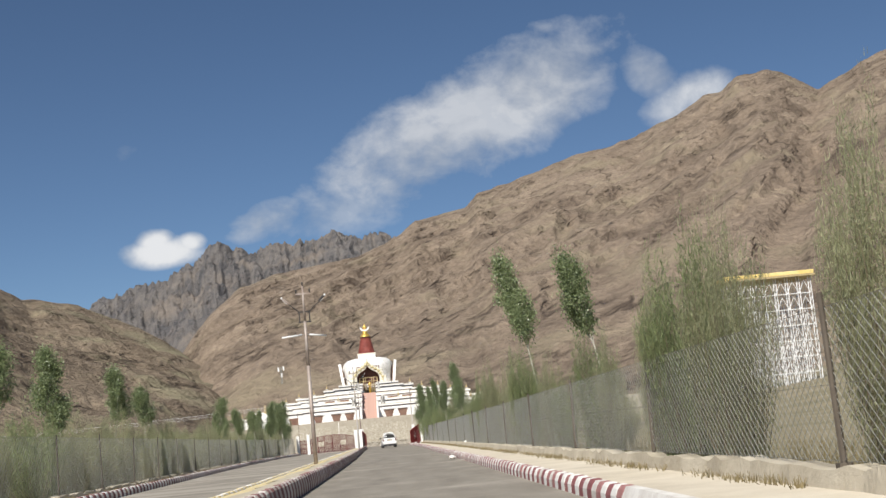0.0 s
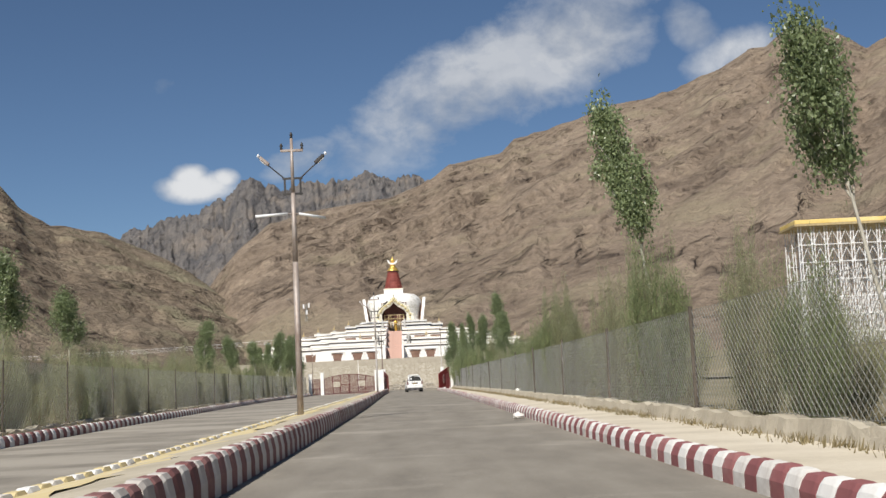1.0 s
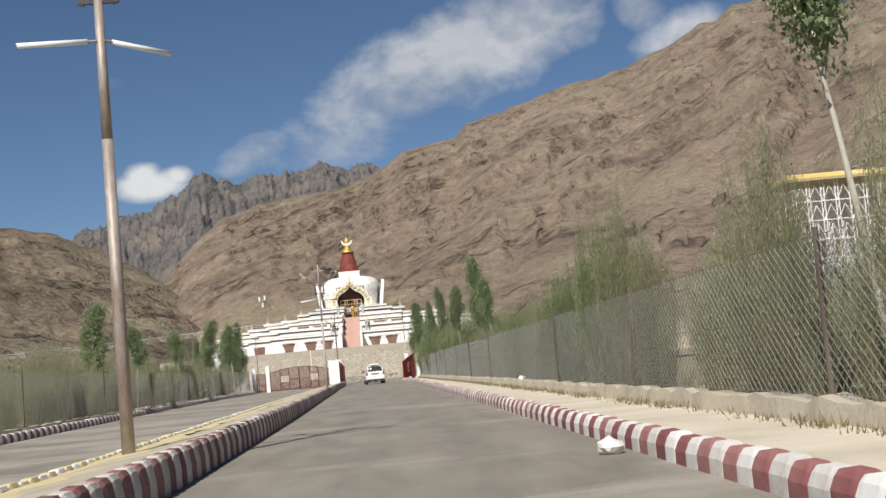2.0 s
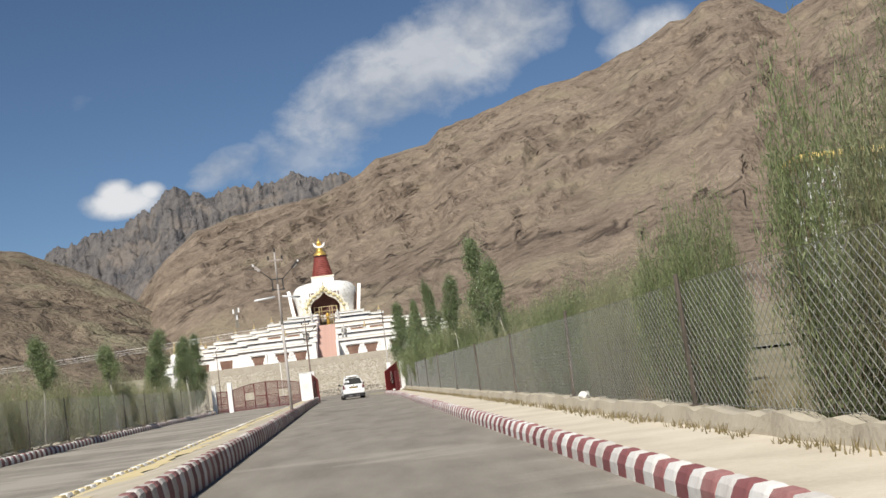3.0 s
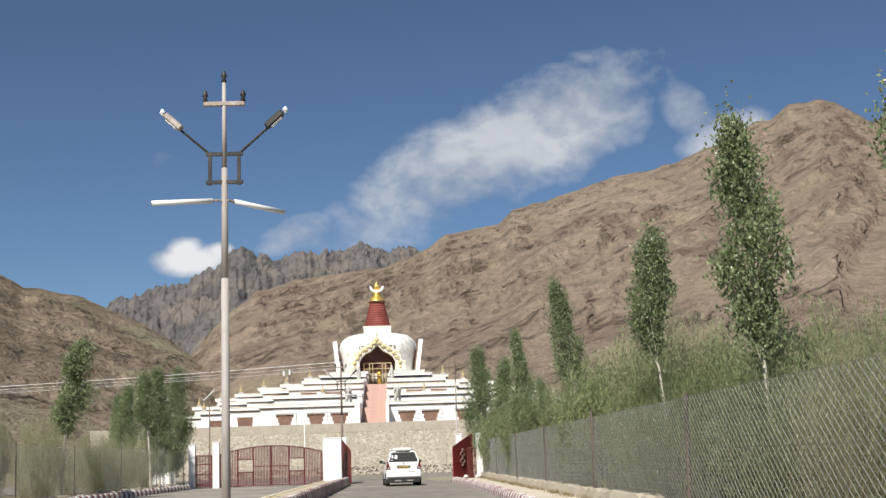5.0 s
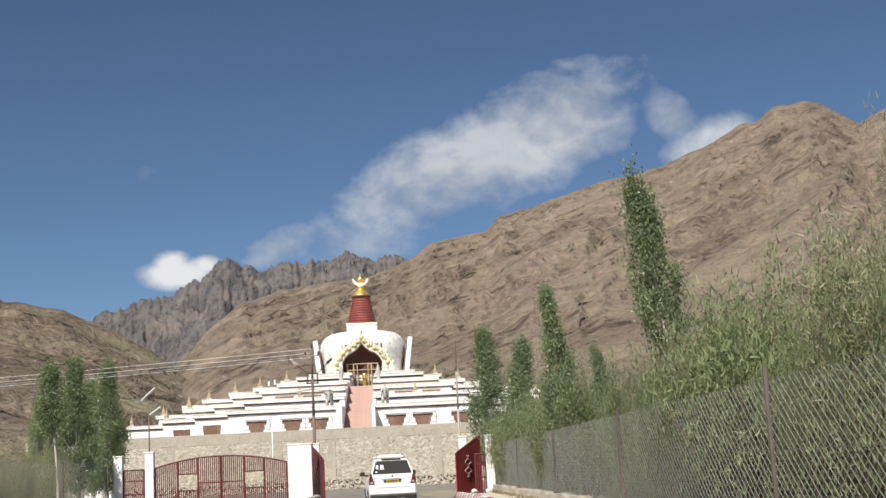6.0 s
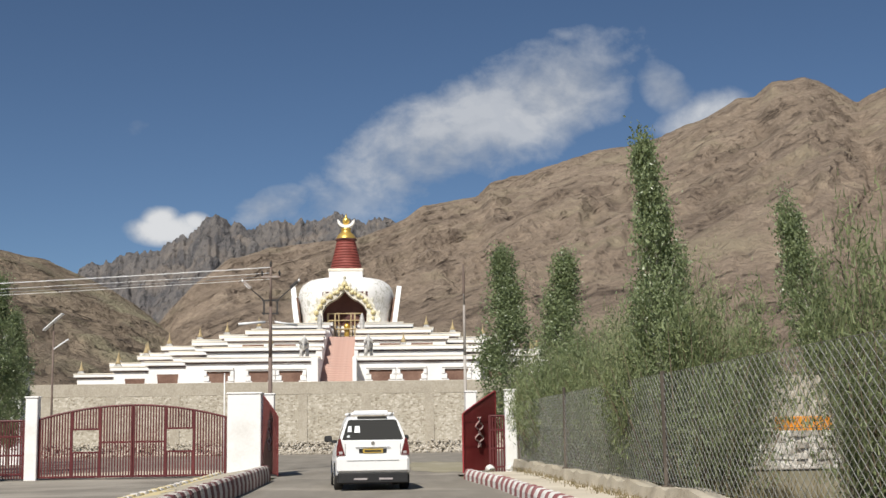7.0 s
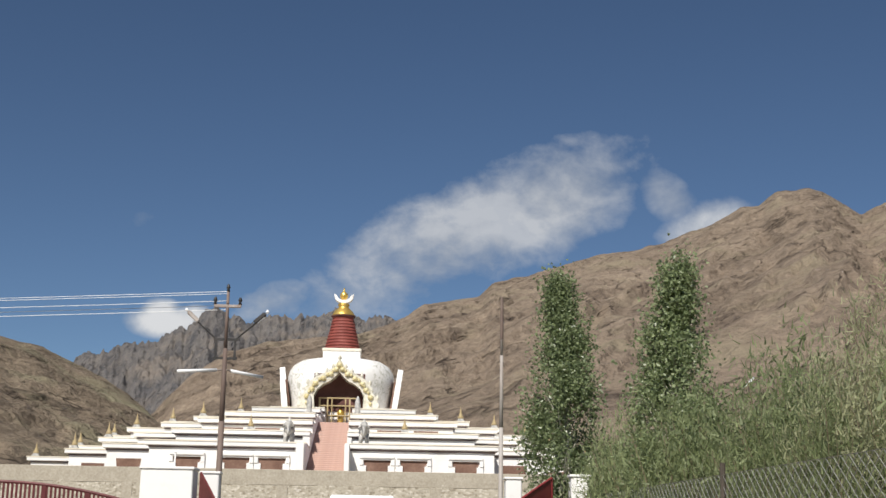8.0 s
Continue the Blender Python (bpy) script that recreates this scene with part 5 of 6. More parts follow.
def open_leaf(hinge, end, label, paint="gate_sheet"):
    """A sheet leaf swung inwards; its free end stands higher than the hinge."""
    dx, dy = end[0] - hinge[0], end[1] - hinge[1]
    length = math.hypot(dx, dy)
    body = thing("open_gate_leaf", (hinge[0], hinge[1], 0), label, "gate", "steel gates", turn=math.degrees(math.atan2(dy, dx)))
    top = lambda u: 1.93 + 0.80 * (u / length) ** 0.92
    bm = bmesh.new()
    slab(bm, [(0, 0.06), (length, 0.06)] + [(length * (10 - i) / 10, top(length * (10 - i) / 10) - 0.03) for i in range(11)], -0.012, 0.012)
    sheet = part("sheet", bm, M[paint], body)
    bm = bmesh.new()
    for i in range(10):
        tube(bm, (length * i / 10, 0, top(length * i / 10)), (length * (i + 1) / 10, 0, top(length * (i + 1) / 10)), 0.024, 0.024, 6)
    part("top_rail", bm, M[paint], body)
    for u in (0.0, length):
        bm = bmesh.new()
        box(bm, u - 0.03, u + 0.03, -0.025, 0.025, 0.03, top(u))
        part("stile", bm, M[paint], body)
    for z in (0.1, 0.9, 1.7):
        bm = bmesh.new()
        box(bm, 0, length, -0.018, 0.018, z - 0.025, z + 0.025)
        part("rail", bm, M[paint], body)
    # pale knot ornament in the middle of the sheet
    for s in (-1, 1):
        bm = bmesh.new()
        c = length * 0.46
        for phase in (0.0, math.pi):
            pts = [(c + 0.22 * math.sin(5 * math.pi * t + phase) * (1 - 0.4 * t) + (0.12 if phase else -0.12), 0.84 + 0.98 * t) for t in np.linspace(0, 1, 30)]
            for p, q in zip(pts, pts[1:]):
                tube(bm, (p[0], s * 0.03, p[1]), (q[0], s * 0.03, q[1]), 0.024, 0.024, 5)
        part("ornament", bm, M["ornament_pink"], sheet, "pale painted knot ornament")
    return body


open_leaf((2.76, 175.7), (4.03, 178.0), "open dark red sheet-steel gate leaf with a pale ornament")
open_leaf((-3.24, 175.7), (-4.0, 178.7), "open red sheet-steel gate leaf, darkened for shade, with a pale ornament", "gate_sheet_shade")


# ---- poles and wires ----
def lamp_pole(at, high, label, arm=0.725, full=True, tubes=True, mat="pole_steel", thick=1.0):
    body = thing("lamp_pole", at, label, "pole", "poles along the median")
    bm = bmesh.new()
    tube(bm, (0, 0, -0.3), (0, 0, high * 0.55), 0.105 * thick, 0.09 * thick, 12)
    tube(bm, (0, 0, high * 0.55), (0, 0, high * 0.8), 0.085 * thick, 0.07 * thick, 12)
    tube(bm, (0, 0, high * 0.8), (0, 0, high), 0.06 * thick, 0.045 * thick, 10)
    part("shaft", bm, M[mat], body, "rust-streaked painted steel shaft", True)
    if not full:
        return body
    z = high
    bm = bmesh.new()
    box(bm, -0.36, 0.36, -0.04, 0.04, z - 0.44, z - 0.36, 0.01)
    cross = part("crossarm", bm, M["pole_steel"], body)
    for x in (-0.33, 0.33, 0.0):
        bm = bmesh.new()
        lathe(bm, [(0.02, 0), (0.05, 0.02), (0.03, 0.08), (0.055, 0.12), (0.03, 0.2), (0.01, 0.22)], (x, 0, z - 0.37 if x else z - 0.02), 8)
        part("insulator", bm, M["dark_metal"], cross, "dark glazed insulator", True)
    for x in (-0.25, 0.25):
        bm = bmesh.new()
        box(bm, x - 0.03, x + 0.03, -0.03, 0.03, z - 1.85, z - 1.28)
        part("bracket_side", bm, M["dark_metal"], body)
    for h in (1.3, 1.8):
        bm = bmesh.new()
        box(bm, -0.32, 0.32, -0.035, 0.035, z - h - 0.03, z - h + 0.03)
        part("bracket_bar", bm, M["dark_metal"], body)
    for s in (-1, 1):
        bm = bmesh.new()
        tube(bm, (s * 0.25, 0, z - 1.3), (s * 0.75, -0.02, z - 0.86), 0.025, 0.022, 6)
        tube(bm, (s * 0.75, -0.02, z - 0.86), (s * 1.05, -0.03, z - 0.56), 0.02, 0.018, 6)
        a = part("lamp_arm", bm, M["dark_metal"], body)
        bm = bmesh.new()
        q = pose(s * 0.88, -0.05, z - 0.72, 0, -s * 42, 0)
        box(bm, -0.19, 0.19, -0.08, 0.08, -0.05, 0.06, 0.02, q)
        head = part("lamp_head", bm, M["dark_metal"] if s > 0 else M["pole_steel"], a)
        bm = bmesh.new()
        box(bm, -0.12, 0.12, -0.05, 0.05, -0.07, -0.05, 0.005, q)
        part("lens", bm, M["tube_white"], head)
        bm = bmesh.new()
        lathe(bm, [(0.02, -0.05), (0.05, 0), (0.02, 0.06)], (s * 1.07, -0.03, z - 0.54), 7)
        part("end_cap", bm, M["tube_white"], a)
    if tubes:
        for s in (-1, 1):
            bm = bmesh.new()
            zz = high * arm
            q0, q1 = (s * 0.06, -0.05, zz), (-1.15, -0.55, zz - 0.12) if s < 0 else (0.95, 0.75, zz - 0.08)
            tube(bm, q0, q1, 0.022, 0.022, 6)
            t = part("tube_arm", bm, M["pole_steel"], body)
            bm = bmesh.new()
            d = Vector(q1) - Vector(q0)
            tube(bm, Vector(q0) + d * 0.12, Vector(q0) + d * 1.0, 0.045, 0.045, 8)
            part("tube_light", bm, M["tube_white"], t, "white tube light on the arm", True)
    return body


lamp_pole((-3.71, 61.1, 0.24), 8.85, "tall rusty steel lamp pole with two flood lamps and tube lights")
lamp_pole((-2.98, 120.5, 0.23), 7.75, "tall grey steel lamp pole with two flood lamps and tube lights", mat="pole_pale", thick=0.74)
lamp_pole((-4.05, 182.6, 0.0), 7.7, "steel lamp pole by the gate carrying overhead wires", mat="pole_dark", thick=0.85)
slim = lamp_pole((3.32, 182.7, 0.0), 7.7, "slim bare steel pole with a rusty top beside the gate", full=False, thick=0.62, mat="pole_pale")
bm = bmesh.new()
tube(bm, (0, 0, 6.6), (0, 0, 7.75), 0.05, 0.04, 8)
part("top_sleeve", bm, M["pole_dark"], slim, "rust-red sleeve at the pole's top")


def small_lamp(at, high, panel=0.5, arm=True):
    body = thing("street_lamp", at, "slim grey street lamp with a slanted tube light", "lamp")
    bm = bmesh.new()
    tube(bm, (0, 0, -0.2), (0, 0, high), 0.05, 0.035, 8)
    part("shaft", bm, M["pole_dark"], body, "", True)
    if arm:
        bm = bmesh.new()
        tube(bm, (0, 0, high - 0.75), (0.62, -0.1, high - 0.35), 0.03, 0.03, 6)
        part("lamp_arm", bm, M["tube_white"], body)
    bm = bmesh.new()
    box(bm, -panel, panel, -panel * 0.4, panel * 0.4, -0.02, 0.02, 0.005, pose(-0.02, 0, high + 0.35, 0, -42, 0))
    part("panel", bm, M["tube_white"], body, "pale slanted panel at the top")
    bm = bmesh.new()
    tube(bm, (0, 0, high), (-0.02, 0, high + 0.34), 0.02, 0.02, 6)
    part("panel_bracket", bm, M["dark_metal"], body)


small_lamp((-13.0, 186.0, 0.0), 5.6)
small_lamp((9.5, 180.8, 0.0), 5.0, 0.2, False)
slim_post = thing("marker_post", (-7.8, 200.0, 0.0), "thin white-painted steel post on the forecourt", "post")
bm = bmesh.new()
tube(bm, (0, 0, -0.1), (0, 0, 4.4), 0.035, 0.03, 8)
part("shaft", bm, M["white_post"], slim_post, "", True)
bm = bmesh.new()
tube(bm, (0, 0, 4.4), (0, 0, 4.46), 0.045, 0.02, 8)
part("cap", bm, M["white_post"], slim_post, "", True)


def wires():
    body = thing("overhead_wires", (-4.05, 182.6, 7.3), "sagging overhead wires running off to the side", "wires")
    for k, (dz, dy) in enumerate(((0.40, 0.33), (0.34, -0.3), (0.16, 0.1), (0.02, 0.0), (-0.06, 0.2))):
        cu = bpy.data.curves.new("wire", "CURVE")
        cu.dimensions, cu.bevel_depth, cu.bevel_resolution = "3D", 0.0075, 1
        sp = cu.splines.new("POLY")
        sp.points.add(20)
        for i in range(21):
            t = i / 20
            sp.points[i].co = (-58 * t, 3.0 * t + dy, dz - 1.15 * t - 0.9 * 4 * t * (1 - t) * 0.5, 1)
        cu.materials.append(M["tube_white"])
        ob = new("wire", cu)
        ob.parent = body
    far = lamp_pole((-62.2, 185.6, 0.0), 7.3, "steel pole carrying the far end of the wires", tubes=False)
    return far


wires()


# ---- car ----
def car():
    body = thing("car", (-0.12, 164.6, 0.0), "white family car with a roof rack waiting at the open gate", "car", turn=3.5)
    # sections from the tail to the nose: y, half widths at sill, belt and roof, heights of sill, belt and roof
    secs = [(0.00, 0.82, 0.79, 0.30, 1.17), (0.05, 0.86, 0.83, 0.28, 1.20), (0.20, 0.88, 0.86, 0.27, 1.19), (0.9, 0.88, 0.885, 0.26, 1.12), (2.9, 0.88, 0.885, 0.26, 0.99), (3.7, 0.87, 0.86, 0.27, 0.96), (4.3, 0.83, 0.80, 0.30, 0.84), (4.52, 0.72, 0.68, 0.36, 0.72)]
    bm = bmesh.new()
    rows = []
    for y, hs, hb, zs, zb in secs:
        half = [(hs * 0.86, zs), (hs, zs + 0.10), (hs + 0.01, (zs + zb) / 2), (hb, zb - 0.06), (hb * 0.95, zb)]
        rows.append([bm.verts.new((x, y, z)) for x, z in half] + [bm.verts.new((-x, y, z)) for x, z in half[::-1]])
    for a, b in zip(rows, rows[1:]):
        for i in range(len(a)):
            j = (i + 1) % len(a)
            bm.faces.new((a[i], a[j], b[j], b[i]))
    bm.faces.new(rows[0])
    bm.faces.new(rows[-1][::-1])
    bmesh.ops.recalc_face_normals(bm, faces=bm.faces[:])
    part("body", bm, M["car_paint"], body)
    # cabin
    bm = bmesh.new()
    rows = []
    for y, hb, hr, zb, zr in ((0.06, 0.80, 0.76, 1.12, 1.20), (0.14, 0.81, 0.70, 1.1, 1.42), (0.25, 0.82, 0.61, 1.08, 1.66), (0.36, 0.83, 0.58, 1.06, 1.72), (0.75, 0.83, 0.575, 1.0, 1.76), (2.0, 0.83, 0.575, 0.99, 1.76), (2.75, 0.83, 0.56, 0.98, 1.68), (3.65, 0.80, 0.66, 0.95, 1.0)):
        half = [(hb, zb), (hr + 0.05, zr - 0.06), (hr, zr)]
        rows.append([bm.verts.new((x, y, z)) for x, z in half] + [bm.verts.new((-x, y, z)) for x, z in half[::-1]])
    for a, b in zip(rows, rows[1:]):
        for i in range(6):
            j = (i + 1) % 6
            bm.faces.new((a[i], a[j], b[j], b[i]))
    bm.faces.new(rows[0])
    bm.faces.new(rows[-1][::-1])
    bmesh.ops.recalc_face_normals(bm, faces=bm.faces[:])
    part("cabin", bm, M["car_paint"], body)
    tilt = math.degrees(math.atan2(0.19, 0.46))

    def pane(name, outline, y, m, mat, parent, label="", thick=0.02):
        b = bmesh.new()
        slab(b, outline, -thick / 2, thick / 2)
        bmesh.ops.transform(b, matrix=m, verts=b.verts[:])
        return part(name, b, mat, parent, label)

    back = pose(0, 0.052, 1.20, -tilt, 0, 0)
    glass = pane("rear_window", [(-0.73, 0.01), (-0.70, -0.01), (0.70, -0.01), (0.73, 0.01), (0.585, 0.49), (0.54, 0.515), (-0.54, 0.515), (-0.585, 0.49)], 0, back, M["car_glass"], body, "dark tinted rear window")
    for k, (x, z, w, h) in enumerate(((-0.60, 0.20, 0.10, 0.15), (-0.44, 0.18, 0.14, 0.17), (-0.62, 0.06, 0.07, 0.05))):
        pane("sticker", [(x, z), (x + w, z), (x + w * 0.95, z + h), (x + 0.02, z + h)], 0, back @ pose(0, -0.014, 0), M["tube_white"], glass, "pale sticker on the glass", 0.006)
    for s in (-1, 1):
        bm = bmesh.new()
        slab(bm, [(0.55, 1.14), (1.5, 1.10), (1.5, 1.64), (0.70, 1.64)], -0.01, 0.01)
        bmesh.ops.transform(bm, matrix=pose(s * 0.76, 0, 0, 0, s * -21.0, 0) @ pose(0, 0, 0, 0, 0, 90), verts=bm.verts[:])
        bmesh.ops.translate(bm, vec=(s * 0.47, 0, 0.06), verts=bm.verts[:])
        part("side_window", bm, M["car_glass"], body)
        # tail lamp, mirror, wheels
        bm = bmesh.new()
        slab(bm, [(0.67, 0.83), (0.872, 0.83), (0.862, 1.02), (0.82, 1.22), (0.77, 1.24), (0.745, 1.12), (0.69, 0.93)], -0.02, 0.14)
        if s < 0:
            bmesh.ops.scale(bm, vec=(-1, 1, 1), verts=bm.verts[:])
        bmesh.ops.recalc_face_normals(bm, faces=bm.faces[:])
        lamp = part("tail_lamp", bm, M["lens_red"], body, "dark red tail lamp")
        bm = bmesh.new()
        box(bm, s * 0.765 - 0.045, s * 0.765 + 0.045, -0.028, 0.02, 0.86, 0.93, 0.01)
        part("reversing_lens", bm, M["lens_clear"], lamp)
        bm = bmesh.new()
        box(bm, s * 1.0 - 0.10, s * 1.0 + 0.10, 2.85, 2.95, 1.14, 1.30, 0.03)
        box(bm, min(s * 0.70, s * 0.92), max(s * 0.70, s * 0.92), 2.88, 2.93, 1.12, 1.19)
        part("mirror", bm, M["black_plastic"], body)
        for y in (0.78, 3.55):
            bm = bmesh.new()
            q = pose(s * 0.80, y, 0.335, 0, 90, 0)
            lathe(bm, [(0.22, -0.11), (0.31, -0.11), (0.335, -0.08), (0.335, 0.08), (0.31, 0.11), (0.22, 0.11)], (0, 0, 0), 24)
            bmesh.ops.transform(bm, matrix=q, verts=bm.verts[:])
            wheel = part("wheel", bm, M["tyre"], body, "black rubber tyre", True)
            bm = bmesh.new()
            lathe(bm, [(0.05, s * 0.115), (0.2, s * 0.12), (0.22, s * 0.09)], (0, 0, 0), 16)
            bmesh.ops.transform(bm, matrix=q, verts=bm.verts[:])
            part("rim", bm, M["chrome"], wheel)
        bm = bmesh.new()
        tube(bm, (s * 0.52, 0.75, 1.84), (s * 0.52, 2.5, 1.84), 0.02, 0.02, 6)
        for y in (0.8, 1.6, 2.4):
            box(bm, s * 0.52 - 0.025, s * 0.52 + 0.025, y - 0.04, y + 0.04, 1.72, 1.85)
        part("roof_rail", bm, M["chrome"], body)
    for y0, y1, z1 in ((0.85, 1.0, 1.91), (1.7, 1.8, 1.89), (2.3, 2.4, 1.89)):
        bm = bmesh.new()
        box(bm, -0.42, 0.42, y0, y1, 1.82, z1, 0.02)
        for x in (-0.5, 0.5):
            box(bm, x - 0.08, x + 0.08, y0 + 0.03, y1 - 0.03, 1.82, 1.86)
        part("rack_bar", bm, M["tube_white"], body, "white roof rack bar")
    bm = bmesh.new()
    box(bm, -0.36, 0.36, 0.28, 0.46, 1.70, 1.765, 0.02)
    part("spoiler", bm, M["car_glass"], body, "dark strip above the rear window")
    bm = bmesh.new()
    box(bm, -0.87, 0.87, -0.10, 0.3, 0.42, 0.81, 0.06)
    part("bumper", bm, M["car_paint"], body)
    bm = bmesh.new()
    box(bm, -0.85, 0.85, -0.07, 0.3, 0.17, 0.425, 0.03)
    part("bumper_skirt", bm, M["black_plastic"], body, "black plastic lower bumper")
    for x in (-0.3, 0.3):
        bm = bmesh.new()
        box(bm, x - 0.16, x + 0.16, -0.085, -0.06, 0.26, 0.30)
        part("reflector", bm, M["lens_clear"], body)
    bm = bmesh.new()
    box(bm, -0.34, 0.34, -0.012, 0.05, 0.87, 1.00, 0.02)
    hold = part("plate_recess", bm, M["black_plastic"], body)
    bm = bmesh.new()
    box(bm, -0.24, 0.24, -0.024, -0.010, 0.885, 0.985, 0.004)
    plate = part("number_plate", bm, M["plate_yellow"], hold, "yellow number plate with a dark bar")
    bm = bmesh.new()
    box(bm, -0.20, 0.20, -0.030, -0.022, 0.915, 0.955)
    part("plate_bar", bm, M["black_plastic"], hold)
    bm = bmesh.new()
    box(bm, -0.42, 0.42, -0.03, 0.05, 1.00, 1.03, 0.01)
    part("tailgate_handle", bm, M["chrome"], body)
    bm = bmesh.new()
    lathe(bm, [(0.045, -0.01), (0.045, 0.01)], (0, 0, 0), 14)
    bmesh.ops.transform(bm, matrix=pose(0, -0.005, 1.12, 90, 0, 0), verts=bm.verts[:])
    part("badge", bm, M["chrome"], body)
    # tailgate seams
    bm = bmesh.new()
    box(bm, -0.62, 0.62, -0.106, 0.02, 0.70, 0.712)
    box(bm, -0.665, -0.655, -0.006, 0.02, 0.82, 1.1)
    box(bm, 0.655, 0.665, -0.006, 0.02, 0.82, 1.1)
    part("tailgate_seam", bm, M["black_plastic"], body)
    bm = bmesh.new()
    box(bm, -0.7, 0.7, 0.5, 4.0, 0.2, 0.34)
    part("underbody", bm, M["black_plastic"], body)


car()


# ---- trees and shrubs ----
def leaf_mesh(name, centres, mat, size, slim, rng, droop=0.0, single=False):
    """Many leaves: folded four-cornered blades, or slim three-cornered ones."""
    n = len(centres)
    c = np.asarray(centres)
    d = rng.normal(size=(n, 3))
    d[:, 2] += droop
    d /= np.linalg.norm(d, axis=1)[:, None]
    s = np.cross(d, rng.normal(size=(n, 3)))
    s /= np.linalg.norm(s, axis=1)[:, None] + 1e-9
    up = np.cross(d, s)
    ln = size * (0.6 + 0.8 * rng.random((n, 1)))
    w = ln * slim
    if single:
        v = np.stack([c + s * w, c + d * ln, c - s * w], 1).reshape(-1, 3)
        f = np.arange(n * 3).reshape(-1, 3)
    else:
        v = np.stack([c, c + d * ln * 0.5 + s * w + up * w * 0.35, c + d * ln, c + d * ln * 0.5 - s * w + up * w * 0.35], 1).reshape(-1, 3)
        k = np.arange(n) * 4
        f = np.concatenate([np.stack([k, k + 1, k + 2], 1), np.stack([k, k + 2, k + 3], 1)])
    me = bpy.data.meshes.new(name)
    me.from_pydata(v.tolist(), [], f.tolist())
    me.materials.append(mat)
    return me


def poplar(seed, high=8.0, crown=0.42, wide=1.05, count=5600, leaf=0.135, clumps=58, mid=0.42, taper=0.75):
    """A slim poplar: pale leaning trunk, rising limbs that end in clumps of leaves, ragged drop-shaped crown."""
    rng = np.random.default_rng(seed)
    body = thing("poplar_tree", (0, 0, 0), "slim green poplar with a pale bare lower trunk", "tree", "roadside poplars")
    bm = bmesh.new()
    pts = [Vector((0, 0, -0.2))]
    for i in range(1, 10):
        t = i / 9
        pts.append(Vector((0.28 * math.sin(t * 4 + seed) * t, 0.24 * math.cos(t * 3.4 + seed) * t, high * 0.95 * t)))
    for i in range(9):
        r0, r1 = 0.085 * (1 - i / 9.4) + 0.008, 0.085 * (1 - (i + 1) / 9.4) + 0.008
        tube(bm, pts[i], pts[i + 1], r0, r1, 8, False)

    def on_trunk(z):
        z = min(max(z, 0.0), high * 0.949)
        for i in range(9):
            if pts[i].z <= z <= pts[i + 1].z:
                return pts[i].lerp(pts[i + 1], (z - pts[i].z) / (pts[i + 1].z - pts[i].z))
        return pts[-1]

    base = crown * high
    balls = []
    for k in range(clumps):
        t = (k + rng.random()) / clumps
        z = base + (high - base) * t * 0.98
        reach = (t / mid) ** 0.6 if t < mid else ((1 - t) / (1 - mid)) ** taper
        r = wide * (0.16 + 0.84 * reach) * rng.uniform(0.2, 1.2)
        a = rng.uniform(0, 2 * math.pi)
        c = on_trunk(z) + Vector((r * math.cos(a), r * math.sin(a), rng.uniform(-0.15, 0.15)))
        start = on_trunk(z - r * rng.uniform(0.9, 1.6) - 0.2)
        tube(bm, start, c, 0.022, 0.006, 5, False)
        balls.append((np.array(c), rng.uniform(0.10, 0.30), rng.uniform(0.3, 1.8)))
    part("trunk", bm, M["bark_pale"], body, "pale grey-white bark", True)
    weight = np.array([b[1] ** 2 * b[2] for b in balls])
    pick = rng.choice(len(balls), size=count, p=weight / weight.sum())
    cs = np.array([b[0] for b in balls])[pick]
    rs = np.array([b[1] for b in balls])[pick][:, None]
    leaves = cs + rng.normal(size=(count, 3)) * rs * (0.8, 0.8, 1.25)
    ob = new("crown", leaf_mesh("crown", leaves, M["leaf_poplar"], leaf, 0.36, rng))
    ob.parent = body
    return body


def shrub(seed, high=3.6, wide=1.5, count=30000, mat="leaf_willow", leaf=0.10, slim=0.075, name="willow_shrub", label="dusty green feathery willow shrub behind the fence"):
    """Many whippy stems fanning from the foot, set with narrow leaves."""
    rng = np.random.default_rng(seed)
    body = thing(name, (0, 0, 0), label, "shrub", "roadside shrubs")
    bm = bmesh.new()
    stems = []
    for k in range(70):
        a = rng.uniform(0, 2 * math.pi)
        r = wide * math.sqrt(rng.random())
        h = high * (1.05 - 0.45 * (r / wide) ** 2) * rng.uniform(0.7, 1.08)
        foot = Vector((0.35 * r * math.cos(a), 0.35 * r * math.sin(a), -0.1))
        knee = Vector((0.75 * r * math.cos(a), 0.75 * r * math.sin(a), h * 0.5))
        tip = Vector((r * math.cos(a) + rng.normal() * 0.15, r * math.sin(a) + rng.normal() * 0.15, h))
        tube(bm, foot, knee, 0.014, 0.009, 5, False)
        tube(bm, knee, tip, 0.009, 0.003, 4, False)
        stems.append((foot, knee, tip))
    part("branchwork", bm, M["bark_brown"], body)
    pts = []
    for k in range(count):
        f, n, t = stems[rng.integers(len(stems))]
        u = rng.random() ** 0.75
        p = f.lerp(n, u * 2) if u < 0.5 else n.lerp(t, u * 2 - 1)
        spread = 0.09 + 0.15 * (1 - u)
        pts.append(np.array(p) + rng.normal(size=3) * (spread, spread, spread * 1.3) + (0, 0, 0.12))
    ob = new("foliage", leaf_mesh("foliage", pts, M[mat], leaf, slim, rng, 1.5, True))
    ob.parent = body
    return body


